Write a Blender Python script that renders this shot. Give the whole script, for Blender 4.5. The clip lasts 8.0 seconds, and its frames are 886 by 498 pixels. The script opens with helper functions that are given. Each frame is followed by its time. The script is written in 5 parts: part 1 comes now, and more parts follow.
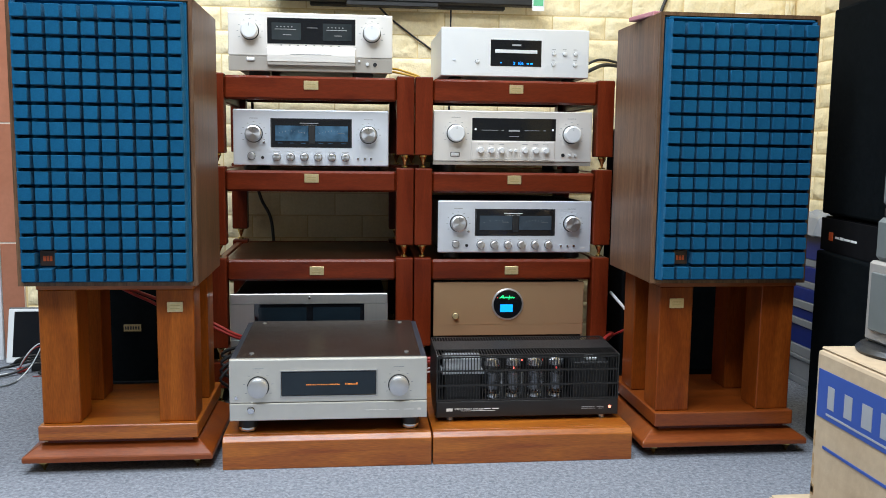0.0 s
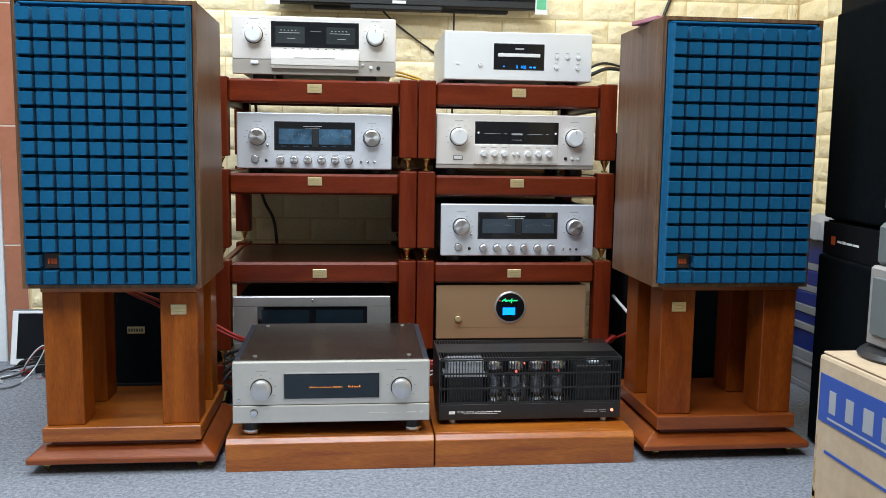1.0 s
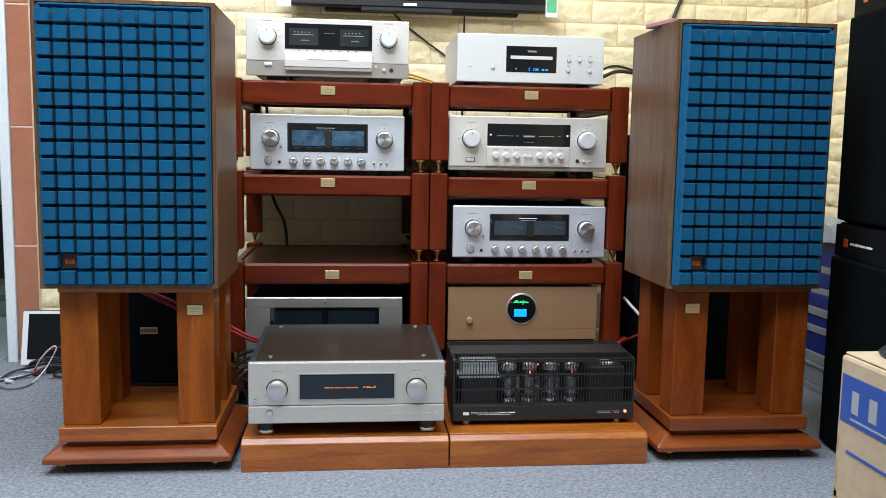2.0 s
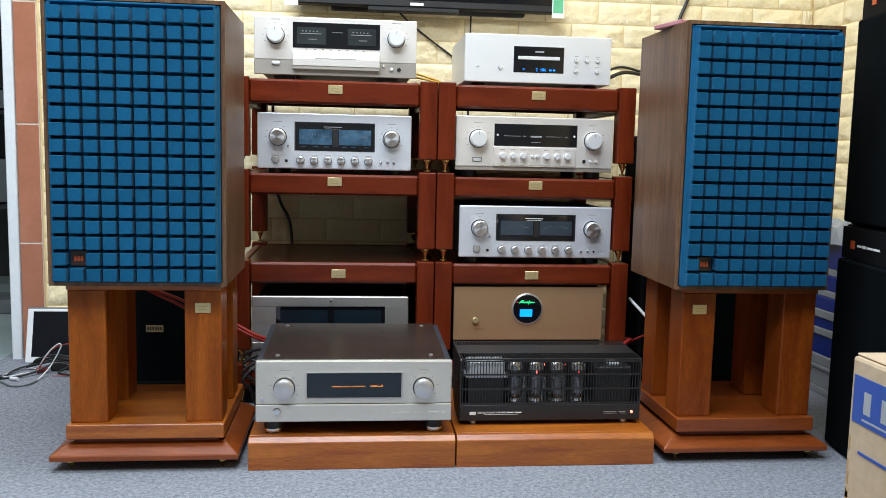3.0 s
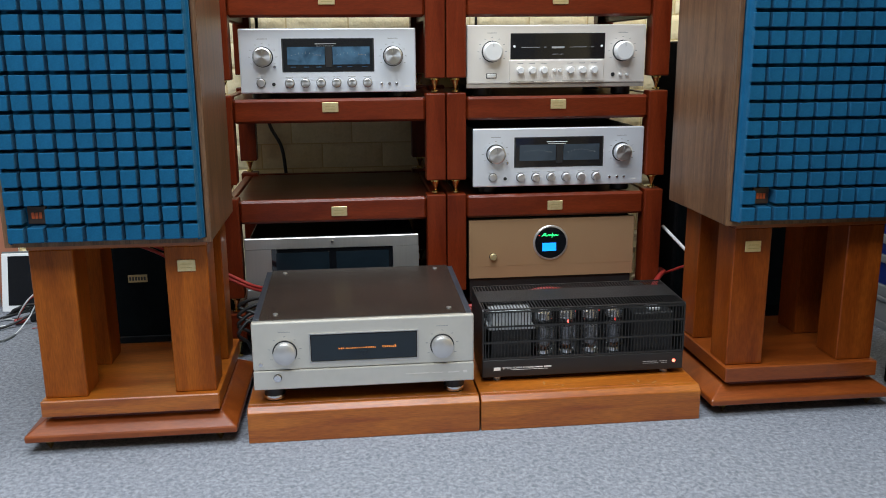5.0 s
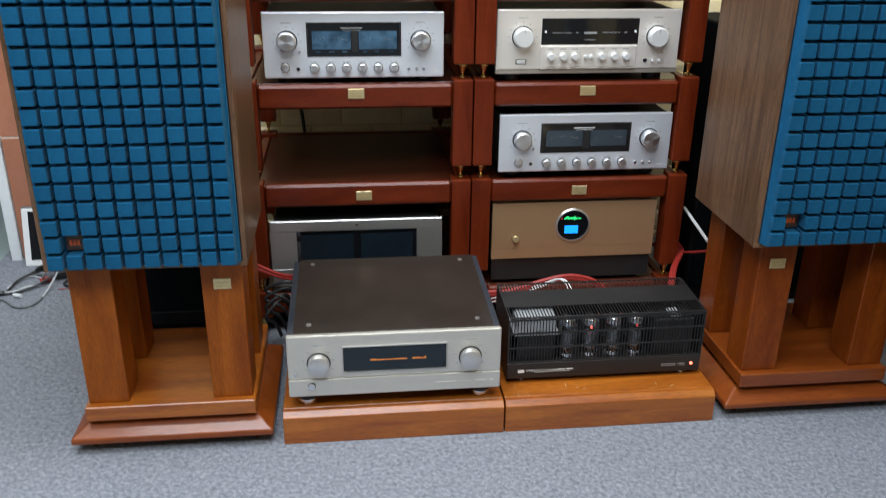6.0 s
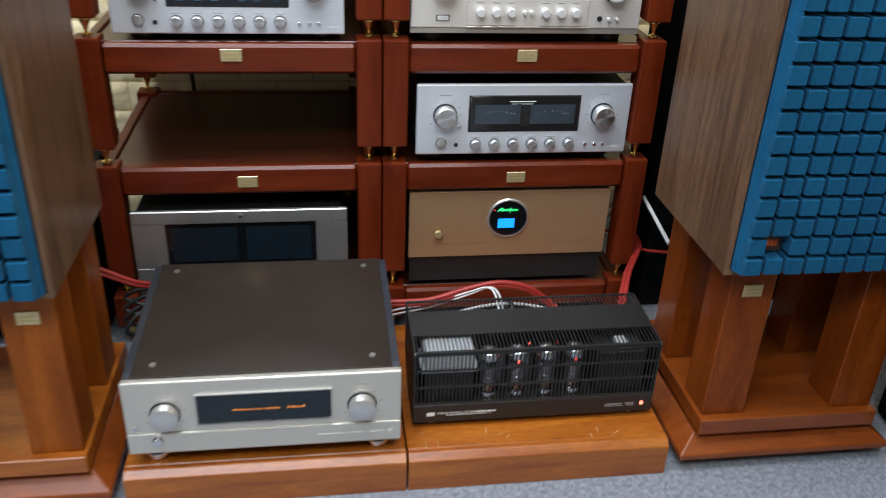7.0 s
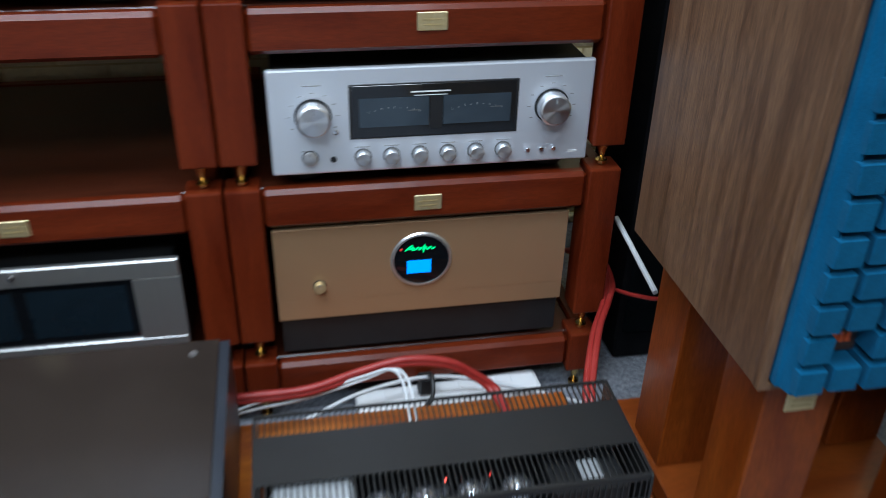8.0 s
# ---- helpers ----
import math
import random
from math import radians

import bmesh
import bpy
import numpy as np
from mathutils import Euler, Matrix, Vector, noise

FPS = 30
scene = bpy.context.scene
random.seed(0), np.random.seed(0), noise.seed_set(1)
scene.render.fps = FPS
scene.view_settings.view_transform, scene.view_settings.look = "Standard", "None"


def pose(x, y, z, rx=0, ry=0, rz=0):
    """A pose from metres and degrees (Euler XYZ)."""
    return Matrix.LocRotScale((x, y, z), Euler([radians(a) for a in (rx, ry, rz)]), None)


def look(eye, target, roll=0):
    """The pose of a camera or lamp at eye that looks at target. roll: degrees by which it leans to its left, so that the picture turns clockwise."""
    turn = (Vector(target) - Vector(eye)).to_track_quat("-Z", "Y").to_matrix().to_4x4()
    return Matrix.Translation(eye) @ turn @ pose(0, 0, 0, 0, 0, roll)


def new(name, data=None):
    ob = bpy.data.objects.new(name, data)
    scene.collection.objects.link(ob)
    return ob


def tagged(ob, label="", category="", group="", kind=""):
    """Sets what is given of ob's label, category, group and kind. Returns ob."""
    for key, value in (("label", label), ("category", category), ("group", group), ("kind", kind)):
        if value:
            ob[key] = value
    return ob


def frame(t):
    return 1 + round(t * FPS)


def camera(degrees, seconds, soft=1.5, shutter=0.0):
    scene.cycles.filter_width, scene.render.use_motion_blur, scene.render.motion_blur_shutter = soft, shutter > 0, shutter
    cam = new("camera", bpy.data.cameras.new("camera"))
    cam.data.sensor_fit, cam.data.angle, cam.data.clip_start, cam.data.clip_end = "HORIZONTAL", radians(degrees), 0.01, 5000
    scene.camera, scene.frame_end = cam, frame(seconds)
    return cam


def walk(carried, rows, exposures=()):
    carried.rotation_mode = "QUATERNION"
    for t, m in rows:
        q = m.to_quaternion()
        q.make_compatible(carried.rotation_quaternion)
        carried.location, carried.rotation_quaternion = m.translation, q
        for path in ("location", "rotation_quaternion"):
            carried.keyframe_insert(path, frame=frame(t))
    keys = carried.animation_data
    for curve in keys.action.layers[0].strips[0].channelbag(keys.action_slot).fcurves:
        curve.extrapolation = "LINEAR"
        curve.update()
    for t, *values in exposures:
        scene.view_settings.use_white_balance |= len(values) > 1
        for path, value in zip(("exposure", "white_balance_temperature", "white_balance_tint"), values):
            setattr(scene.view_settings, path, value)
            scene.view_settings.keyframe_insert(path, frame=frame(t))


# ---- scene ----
cam = camera(55.2, 8.0, soft=0.9, shutter=0.4)
PATH = [
    (0, (-0.179, 0.284, 0.718), (0.032, 2.258, 0.481), 0.7),
    (0.5, (-0.179, 0.283, 0.721), (0.027, 2.258, 0.487), 0.8),
    (1, (-0.18, 0.279, 0.721), (0.025, 2.255, 0.489), 0.8),
    (1.5, (-0.197, 0.275, 0.72), (0.009, 2.251, 0.492), 0.8),
    (3, (-0.238, 0.276, 0.715), (-0.028, 2.253, 0.491), 1.3),
    (3.5, (-0.228, 0.271, 0.72), (-0.025, 2.245, 0.475), 0.9),
    (4, (-0.228, 0.283, 0.713), (-0.025, 2.255, 0.448), 0.4),
    (4.5, (-0.242, 0.388, 0.676), (-0.033, 2.354, 0.372), -0.3),
    (4.7, (-0.242, 0.461, 0.688), (-0.033, 2.416, 0.33), -0.4),
    (5.8, (-0.303, 0.620, 1.056), (-0.089, 2.468, 0.33), -0.3),
    (6, (-0.313, 0.631, 1.077), (-0.1, 2.46, 0.297), 0.7),
    (6.5, (-0.267, 0.771, 1.051), (-0.019, 2.532, 0.137), 1.7),
    (7, (-0.126, 1.039, 1.067), (0.145, 2.783, 0.128), 2.5),
    (7.5, (-0.035, 1.244, 1.038), (0.249, 2.948, 0.031), 3.9),
    (8, (0.085, 1.584, 0.926), (0.418, 3.274, -0.091), 1.4),
]
walk(cam, [(t, look(eye, target, roll)) for t, eye, target, roll in PATH],
     exposures=[(0, 0.02, 6300, 10), (4.0, 0.02, 6350, 10), (4.7, -0.04, 6450, 10), (5.8, -0.15, 6500, 10), (6.5, -0.14, 6550, 10), (7.0, -0.18, 6500, 11), (7.5, -0.24, 6250, 10), (8.0, -0.32, 5750, 7)])

# ---- world, lamps, exposure ----
world = bpy.data.worlds.new("world")
world.use_nodes = True
world.node_tree.nodes["Background"].inputs[0].default_value = (0.5, 0.55, 0.6, 1)
world.node_tree.nodes["Background"].inputs[1].default_value = 0.05
scene.world = world
CEILING = 2.85


def ceiling_lamp(x, y, lx, ly, watts, colour=(0.855, 0.935, 1.0)):
    data = bpy.data.lights.new("ceiling_lamp", "AREA")
    data.shape, data.size, data.size_y, data.energy, data.color = "RECTANGLE", lx, ly, watts, colour
    ob = new("ceiling_lamp", data)
    ob.matrix_basis = pose(x, y, CEILING - 0.04)
    return ob


for lx, ly, sx, sy, watts in ((-0.42, 1.80, 2.1, 0.9, 95), (-0.80, 0.20, 2.4, 0.90, 107), (-2.4, 4.6, 0.18, 1.2, 11)):
    ceiling_lamp(lx, ly, sx, sy, watts)

# ---- materials ----


def material(name, colour, rough=0.5, metal=0.0, colour2=None, scale=8.0, stretch=(1, 1, 1), fine=0.0, bump=0.0, bump_scale=200.0,
             coat=0.0, emit=0.0, vary=0.0, rough_vary=0.0, detail=4.0):
    """Two-scale procedural surface: broad change from colour to colour2, fine grain, relief, change from piece to piece."""
    m = bpy.data.materials.new(name)
    m.use_nodes = True
    nt = m.node_tree
    b = nt.nodes["Principled BSDF"]
    b.inputs["Base Color"].default_value = (*colour, 1)
    b.inputs["Roughness"].default_value = rough
    b.inputs["Metallic"].default_value = metal
    b.inputs["Coat Weight"].default_value = coat
    b.inputs["Coat Roughness"].default_value = 0.12
    if emit:
        b.inputs["Emission Color"].default_value = (*colour, 1)
        b.inputs["Emission Strength"].default_value = emit
    co = nt.nodes.new("ShaderNodeTexCoord")
    mp = nt.nodes.new("ShaderNodeMapping")
    mp.inputs["Scale"].default_value = stretch
    nt.links.new(co.outputs["Object"], mp.inputs["Vector"])
    last = None
    if colour2:
        n = nt.nodes.new("ShaderNodeTexNoise")
        n.inputs["Scale"].default_value, n.inputs["Detail"].default_value = scale, detail
        n.inputs["Distortion"].default_value = 0.6
        nt.links.new(mp.outputs[0], n.inputs["Vector"])
        r = nt.nodes.new("ShaderNodeValToRGB")
        r.color_ramp.elements[0].position, r.color_ramp.elements[1].position = 0.32, 0.68
        r.color_ramp.elements[0].color, r.color_ramp.elements[1].color = (*colour, 1), (*colour2, 1)
        nt.links.new(n.outputs["Fac"], r.inputs["Fac"])
        last = r.outputs["Color"]
        if rough_vary:
            mr = nt.nodes.new("ShaderNodeMapRange")
            mr.inputs["To Min"].default_value, mr.inputs["To Max"].default_value = rough - rough_vary, rough + rough_vary
            nt.links.new(n.outputs["Fac"], mr.inputs["Value"])
            nt.links.new(mr.outputs[0], b.inputs["Roughness"])
    if fine or vary:
        v = nt.nodes.new("ShaderNodeHueSaturation")
        if last:
            nt.links.new(last, v.inputs["Color"])
        else:
            v.inputs["Color"].default_value = (*colour, 1)
        value = None
        if fine:
            n2 = nt.nodes.new("ShaderNodeTexNoise")
            n2.inputs["Scale"].default_value, n2.inputs["Detail"].default_value = scale * 14, 3
            nt.links.new(mp.outputs[0], n2.inputs["Vector"])
            f = nt.nodes.new("ShaderNodeMapRange")
            f.inputs["From Min"].default_value, f.inputs["From Max"].default_value = 0.3, 0.7
            f.inputs["To Min"].default_value, f.inputs["To Max"].default_value = 1 - fine, 1 + fine
            nt.links.new(n2.outputs["Fac"], f.inputs["Value"])
            value = f.outputs[0]
        if vary:
            oi = nt.nodes.new("ShaderNodeObjectInfo")
            g = nt.nodes.new("ShaderNodeMapRange")
            g.inputs["To Min"].default_value, g.inputs["To Max"].default_value = 1 - vary, 1 + vary
            nt.links.new(oi.outputs["Random"], g.inputs["Value"])
            if value:
                mu = nt.nodes.new("ShaderNodeMath")
                mu.operation = "MULTIPLY"
                nt.links.new(value, mu.inputs[0])
                nt.links.new(g.outputs[0], mu.inputs[1])
                value = mu.outputs[0]
            else:
                value = g.outputs[0]
        nt.links.new(value, v.inputs["Value"])
        last = v.outputs["Color"]
    if last:
        nt.links.new(last, b.inputs["Base Color"])
    if bump:
        n3 = nt.nodes.new("ShaderNodeTexNoise")
        n3.inputs["Scale"].default_value, n3.inputs["Detail"].default_value = bump_scale, 3
        nt.links.new(mp.outputs[0], n3.inputs["Vector"])
        bp = nt.nodes.new("ShaderNodeBump")
        bp.inputs["Strength"].default_value, bp.inputs["Distance"].default_value = bump, 0.003
        nt.links.new(n3.outputs["Fac"], bp.inputs["Height"])
        nt.links.new(bp.outputs[0], b.inputs["Normal"])
    return m


M_CARPET = material("carpet", (0.150, 0.160, 0.186), 0.95, colour2=(0.288, 0.301, 0.338), scale=120, fine=0.42, bump=0.6, bump_scale=220, detail=6)
M_CHERRY = material("cherry_lacquer", (0.090, 0.0112, 0.0026), 0.34, colour2=(0.146, 0.0215, 0.0052), scale=5, stretch=(1.2, 7, 7), fine=0.14, coat=0.12, rough_vary=0.04)
M_CHERRY_UP = material("cherry_lacquer_upright", (0.088, 0.0106, 0.0026), 0.36, colour2=(0.140, 0.0205, 0.0052), scale=5, stretch=(7, 7, 1.2), fine=0.14, coat=0.05, rough_vary=0.06)
# darker copy of the cherry: shade between the shelves put into the colour
M_BOARD = material("shaded_brown_board", (0.040, 0.0085, 0.0035), 0.30, colour2=(0.066, 0.0145, 0.0055), scale=5, stretch=(1.2, 7, 7), fine=0.14, coat=0.15, rough_vary=0.05)
M_TEAK = material("teak", (0.235, 0.049, 0.004), 0.34, colour2=(0.425, 0.128, 0.012), scale=3.6, stretch=(0.9, 7, 11), fine=0.26, coat=0.4, detail=6, rough_vary=0.07)
M_TEAK_UP = material("teak_upright", (0.205, 0.045, 0.0036), 0.36, colour2=(0.335, 0.088, 0.0085), scale=3.2, stretch=(9, 9, 1.1), fine=0.18, coat=0.1, rough_vary=0.07)
# right stand's posts: darker and redder than the left stand's teak
M_STAND_RED = material("dark_red_teak", (0.155, 0.028, 0.0032), 0.34, colour2=(0.245, 0.054, 0.006), scale=3.2, stretch=(8, 8, 1.2), fine=0.18, coat=0.12, rough_vary=0.07)
M_STAND = material("stand_teak", (0.175, 0.033, 0.004), 0.36, colour2=(0.260, 0.060, 0.0075), scale=3.2, stretch=(1.3, 8, 10), fine=0.14, coat=0.25, rough_vary=0.07)
M_WALNUT = material("walnut_veneer", (0.080, 0.037, 0.018), 0.38, colour2=(0.185, 0.098, 0.051), scale=7, stretch=(9, 9, 0.55), fine=0.34, rough_vary=0.05, detail=6)
M_FOAM = material("blue_foam", (0.0068, 0.075, 0.163), 1.0, colour2=(0.0095, 0.094, 0.200), scale=30, fine=0.10, bump=0.3, bump_scale=700, vary=0.08)
M_FOAM_BASE = material("blue_foam_base", (0.005, 0.070, 0.155), 1.0, colour2=(0.007, 0.085, 0.18), scale=30, bump=0.6, bump_scale=900)
M_CHAMPAGNE = material("champagne_aluminium", (0.70, 0.67, 0.60), 0.38, 0.75, colour2=(0.74, 0.71, 0.65), scale=4, fine=0.02, bump=0.06, bump_scale=1500, rough_vary=0.03)
M_WARM = material("warm_aluminium", (0.84, 0.79, 0.74), 0.40, 0.55, colour2=(0.87, 0.83, 0.78), scale=4, bump=0.05, bump_scale=1500)
M_WARM_DARK = material("warm_aluminium_dark", (0.48, 0.44, 0.39), 0.42, 0.7, colour2=(0.52, 0.48, 0.43), scale=4)
M_SILVER = material("silver_aluminium", (0.78, 0.81, 0.87), 0.38, 0.6, colour2=(0.82, 0.85, 0.91), scale=4, bump=0.05, bump_scale=1500)
M_WHITE_SILVER = material("pale_silver", (0.86, 0.87, 0.88), 0.42, 0.5, colour2=(0.90, 0.91, 0.92), scale=4)
M_GOLD = material("gold_anodised", (0.48, 0.300, 0.165), 0.42, 0.6, colour2=(0.52, 0.335, 0.187), scale=3, bump=0.05, bump_scale=1500)
M_STEEL = material("brushed_steel", (0.50, 0.495, 0.485), 0.38, 0.85, colour2=(0.53, 0.525, 0.515), scale=6, stretch=(30, 1, 1), rough_vary=0.05)
M_CHROME = material("chrome", (0.80, 0.80, 0.82), 0.12, 1.0)
M_KNOB = material("turned_aluminium", (0.74, 0.74, 0.75), 0.30, 1.0, colour2=(0.80, 0.80, 0.81), scale=60)
M_TEAK.node_tree.nodes["Principled BSDF"].inputs["Coat Roughness"].default_value = 0.28
tangent = M_KNOB.node_tree.nodes.new("ShaderNodeTangent")
tangent.direction_type, tangent.axis = "RADIAL", "Y"
M_KNOB.node_tree.nodes["Principled BSDF"].inputs["Anisotropic"].default_value = 0.85
M_KNOB.node_tree.links.new(tangent.outputs[0], M_KNOB.node_tree.nodes["Principled BSDF"].inputs["Tangent"])
M_BEAD = material("bead_blasted_aluminium", (0.66, 0.65, 0.65), 0.34, 0.85, colour2=(0.70, 0.69, 0.69), scale=40)
M_BRASS = material("brass", (0.62, 0.42, 0.14), 0.25, 1.0, colour2=(0.70, 0.50, 0.20), scale=40, rough_vary=0.08)
M_PLATE = material("brass_plate", (0.66, 0.52, 0.26), 0.35, 0.7, colour2=(0.74, 0.62, 0.36), scale=90)
M_BADGE_GOLD = material("old_gold", (0.36, 0.27, 0.13), 0.5, 0.5, colour2=(0.42, 0.32, 0.17), scale=60)
M_PLATE_MARK = material("plate_mark", (0.52, 0.40, 0.19), 0.5, 0.5)
M_BLACK = material("black_paint", (0.012, 0.012, 0.013), 0.42, colour2=(0.017, 0.017, 0.018), scale=20, bump=0.1, bump_scale=900)
M_BROWN_TOP = material("dark_brown_lacquer", (0.028, 0.021, 0.017), 0.22, colour2=(0.036, 0.027, 0.022), scale=6, bump=0.04, bump_scale=1200, rough_vary=0.04)
M_SIDE = material("blue_black_wood", (0.02, 0.024, 0.033), 0.4, colour2=(0.03, 0.035, 0.045), scale=8, stretch=(8, 1, 8))
M_CHARCOAL = material("charcoal_enamel", (0.0135, 0.0132, 0.013), 0.38, colour2=(0.017, 0.0167, 0.0163), scale=10, bump=0.12, bump_scale=1400)
M_GLASSBLACK = material("black_window", (0.006, 0.007, 0.009), 0.06, coat=0.6)
M_METER = material("meter_face", (0.030, 0.042, 0.055), 0.2, colour2=(0.045, 0.062, 0.08), scale=14)
M_METER_DARK = material("meter_face_dark", (0.008, 0.014, 0.020), 0.18, colour2=(0.010, 0.018, 0.026), scale=14)
M_METER_BLUE = material("meter_face_blue", (0.010, 0.024, 0.042), 0.2, colour2=(0.055, 0.120, 0.19), scale=24, emit=0.7)
M_METER_PALE = material("meter_face_pale", (0.018, 0.022, 0.024), 0.2, colour2=(0.034, 0.041, 0.044), scale=14)
M_INK = material("dark_ink", (0.10, 0.10, 0.10), 0.6)
M_PALE_INK = material("pale_ink", (0.80, 0.80, 0.78), 0.6)
M_GREY_INK = material("grey_ink", (0.30, 0.30, 0.30), 0.6)
M_AMBER = material("amber_lamp", (1.0, 0.30, 0.05), 0.5, emit=0.24)
M_GREEN = material("green_lamp", (0.03, 1.0, 0.25), 0.5, emit=1.4)
M_BLUE = material("blue_lamp", (0.005, 0.25, 1.0), 0.5, emit=1.6)
M_RED = material("red_lamp", (1.0, 0.16, 0.10), 0.5, emit=4.0)
M_GLOW = material("heater_glow", (1.0, 0.10, 0.07), 0.5, emit=4.0)
M_GLOW_DIM = material("dim_heater_glow", (0.8, 0.05, 0.035), 0.5, emit=0.9)
M_ORANGE = material("orange_badge", (0.48, 0.07, 0.015), 0.4, colour2=(0.53, 0.09, 0.02), scale=60)
M_BADGE = material("dark_badge", (0.035, 0.020, 0.016), 0.4)
M_TILE = material("terracotta_tile", (0.36, 0.135, 0.075), 0.30, colour2=(0.43, 0.17, 0.10), scale=5, fine=0.05, rough_vary=0.06, vary=0.05)
M_GROUT = material("pale_grout", (0.72, 0.62, 0.52), 0.9, colour2=(0.62, 0.52, 0.44), scale=40)
M_WHITE = material("white_paint", (0.78, 0.80, 0.82), 0.5, colour2=(0.72, 0.74, 0.77), scale=5, fine=0.03)
# mid-dark tone chosen so the unseen walls bounce less light
M_PLASTER = material("low_bounce_plaster", (0.25, 0.245, 0.24), 0.8, colour2=(0.21, 0.205, 0.20), scale=3, fine=0.03, bump=0.1)
# grey instead of white, to weaken the bounce from the unseen ceiling
M_CEIL = material("ceiling_grey", (0.50, 0.50, 0.50), 0.9, colour2=(0.45, 0.45, 0.45), scale=3)
M_BRICK = material("foam_brick", (0.86, 0.71, 0.42), 0.62, colour2=(0.91, 0.79, 0.53), scale=9, fine=0.05, bump=1.0, bump_scale=42, vary=0.045)
M_JOINT = material("foam_joint", (0.74, 0.57, 0.28), 0.7, colour2=(0.68, 0.51, 0.25), scale=9)
M_VINYL = material("green_vinyl", (0.30, 0.36, 0.35), 0.35, colour2=(0.36, 0.42, 0.41), scale=3, fine=0.05)
M_CARD = material("cardboard", (0.41, 0.30, 0.19), 0.85, colour2=(0.49, 0.375, 0.25), scale=5, fine=0.06, bump=0.15, bump_scale=120)
M_CARD_DARK = material("cardboard_edge", (0.36, 0.22, 0.10), 0.85, colour2=(0.44, 0.29, 0.15), scale=25)
M_BLUEPRINT = material("blue_print", (0.022, 0.062, 0.28), 0.6, colour2=(0.03, 0.08, 0.33), scale=6)
M_BLUEBOX = material("blue_carton", (0.006, 0.024, 0.21), 0.35, colour2=(0.009, 0.034, 0.28), scale=6)
M_PALEBOX = material("pale_carton", (0.27, 0.28, 0.30), 0.5, colour2=(0.37, 0.38, 0.40), scale=6)
M_CLOTH = material("black_grille_cloth", (0.0022, 0.0034, 0.0042), 1.0, colour2=(0.0042, 0.0056, 0.0068), scale=60, bump=0.3, bump_scale=1200)
M_CABINET = material("black_cabinet", (0.005, 0.005, 0.006), 0.7, colour2=(0.008, 0.008, 0.009), scale=20)
M_REDC = material("red_cable", (0.30, 0.020, 0.016), 0.42, colour2=(0.37, 0.034, 0.028), scale=30)
M_WHITEC = material("white_cable", (0.72, 0.73, 0.74), 0.4, colour2=(0.62, 0.63, 0.65), scale=40)
M_BLACKC = material("black_cable", (0.014, 0.014, 0.015), 0.45, colour2=(0.02, 0.02, 0.02), scale=40)
M_YELLOWC = material("yellow_cable", (0.62, 0.33, 0.03), 0.45, colour2=(0.70, 0.40, 0.05), scale=40)
M_GREYDEV = material("grey_plastic", (0.11, 0.125, 0.125), 0.45, colour2=(0.14, 0.155, 0.155), scale=10)
M_BEIGEDEV = material("beige_metal", (0.34, 0.32, 0.30), 0.4, 0.3, colour2=(0.39, 0.37, 0.35), scale=10)
M_SCREEN = material("dark_screen", (0.006, 0.007, 0.010), 0.08, coat=0.5)
M_PLASTIC = material("white_plastic", (0.80, 0.80, 0.80), 0.35, colour2=(0.76, 0.76, 0.76), scale=10)
M_SCRATCH = material("pale_scratch", (0.46, 0.24, 0.09), 0.6, colour2=(0.54, 0.32, 0.15), scale=90)
M_STICKER = material("green_sticker", (0.10, 0.42, 0.20), 0.5, colour2=(0.14, 0.48, 0.25), scale=30)
M_PINK = material("pink_case", (0.50, 0.22, 0.26), 0.35, colour2=(0.42, 0.17, 0.20), scale=20)
M_FIN = material("silver_lamination", (0.58, 0.60, 0.62), 0.32, 0.4, colour2=(0.68, 0.70, 0.72), scale=30)
M_GETTER = material("silvered_glass", (0.80, 0.80, 0.82), 0.14, 0.9)
M_PLATE_TUBE = material("grey_anode", (0.11, 0.115, 0.125), 0.2, 0.6, colour2=(0.30, 0.31, 0.33), scale=60)

M_GLASS = bpy.data.materials.new("valve_glass")
M_GLASS.use_nodes = True
gt = M_GLASS.node_tree
gt.nodes.remove(gt.nodes["Principled BSDF"])
clear, gloss, mixer, edge, span = (gt.nodes.new(n) for n in ("ShaderNodeBsdfTransparent", "ShaderNodeBsdfGlossy", "ShaderNodeMixShader", "ShaderNodeLayerWeight", "ShaderNodeMapRange"))
clear.inputs["Color"].default_value = (0.93, 0.94, 0.96, 1)
gloss.inputs["Roughness"].default_value = 0.08
edge.inputs["Blend"].default_value = 0.35
span.inputs["To Min"].default_value, span.inputs["To Max"].default_value = 0.10, 0.45
gt.links.new(edge.outputs["Facing"], span.inputs["Value"])
gt.links.new(span.outputs[0], mixer.inputs[0])
gt.links.new(clear.outputs[0], mixer.inputs[1])
gt.links.new(gloss.outputs[0], mixer.inputs[2])
gt.links.new(mixer.outputs[0], gt.nodes["Material Output"].inputs["Surface"])

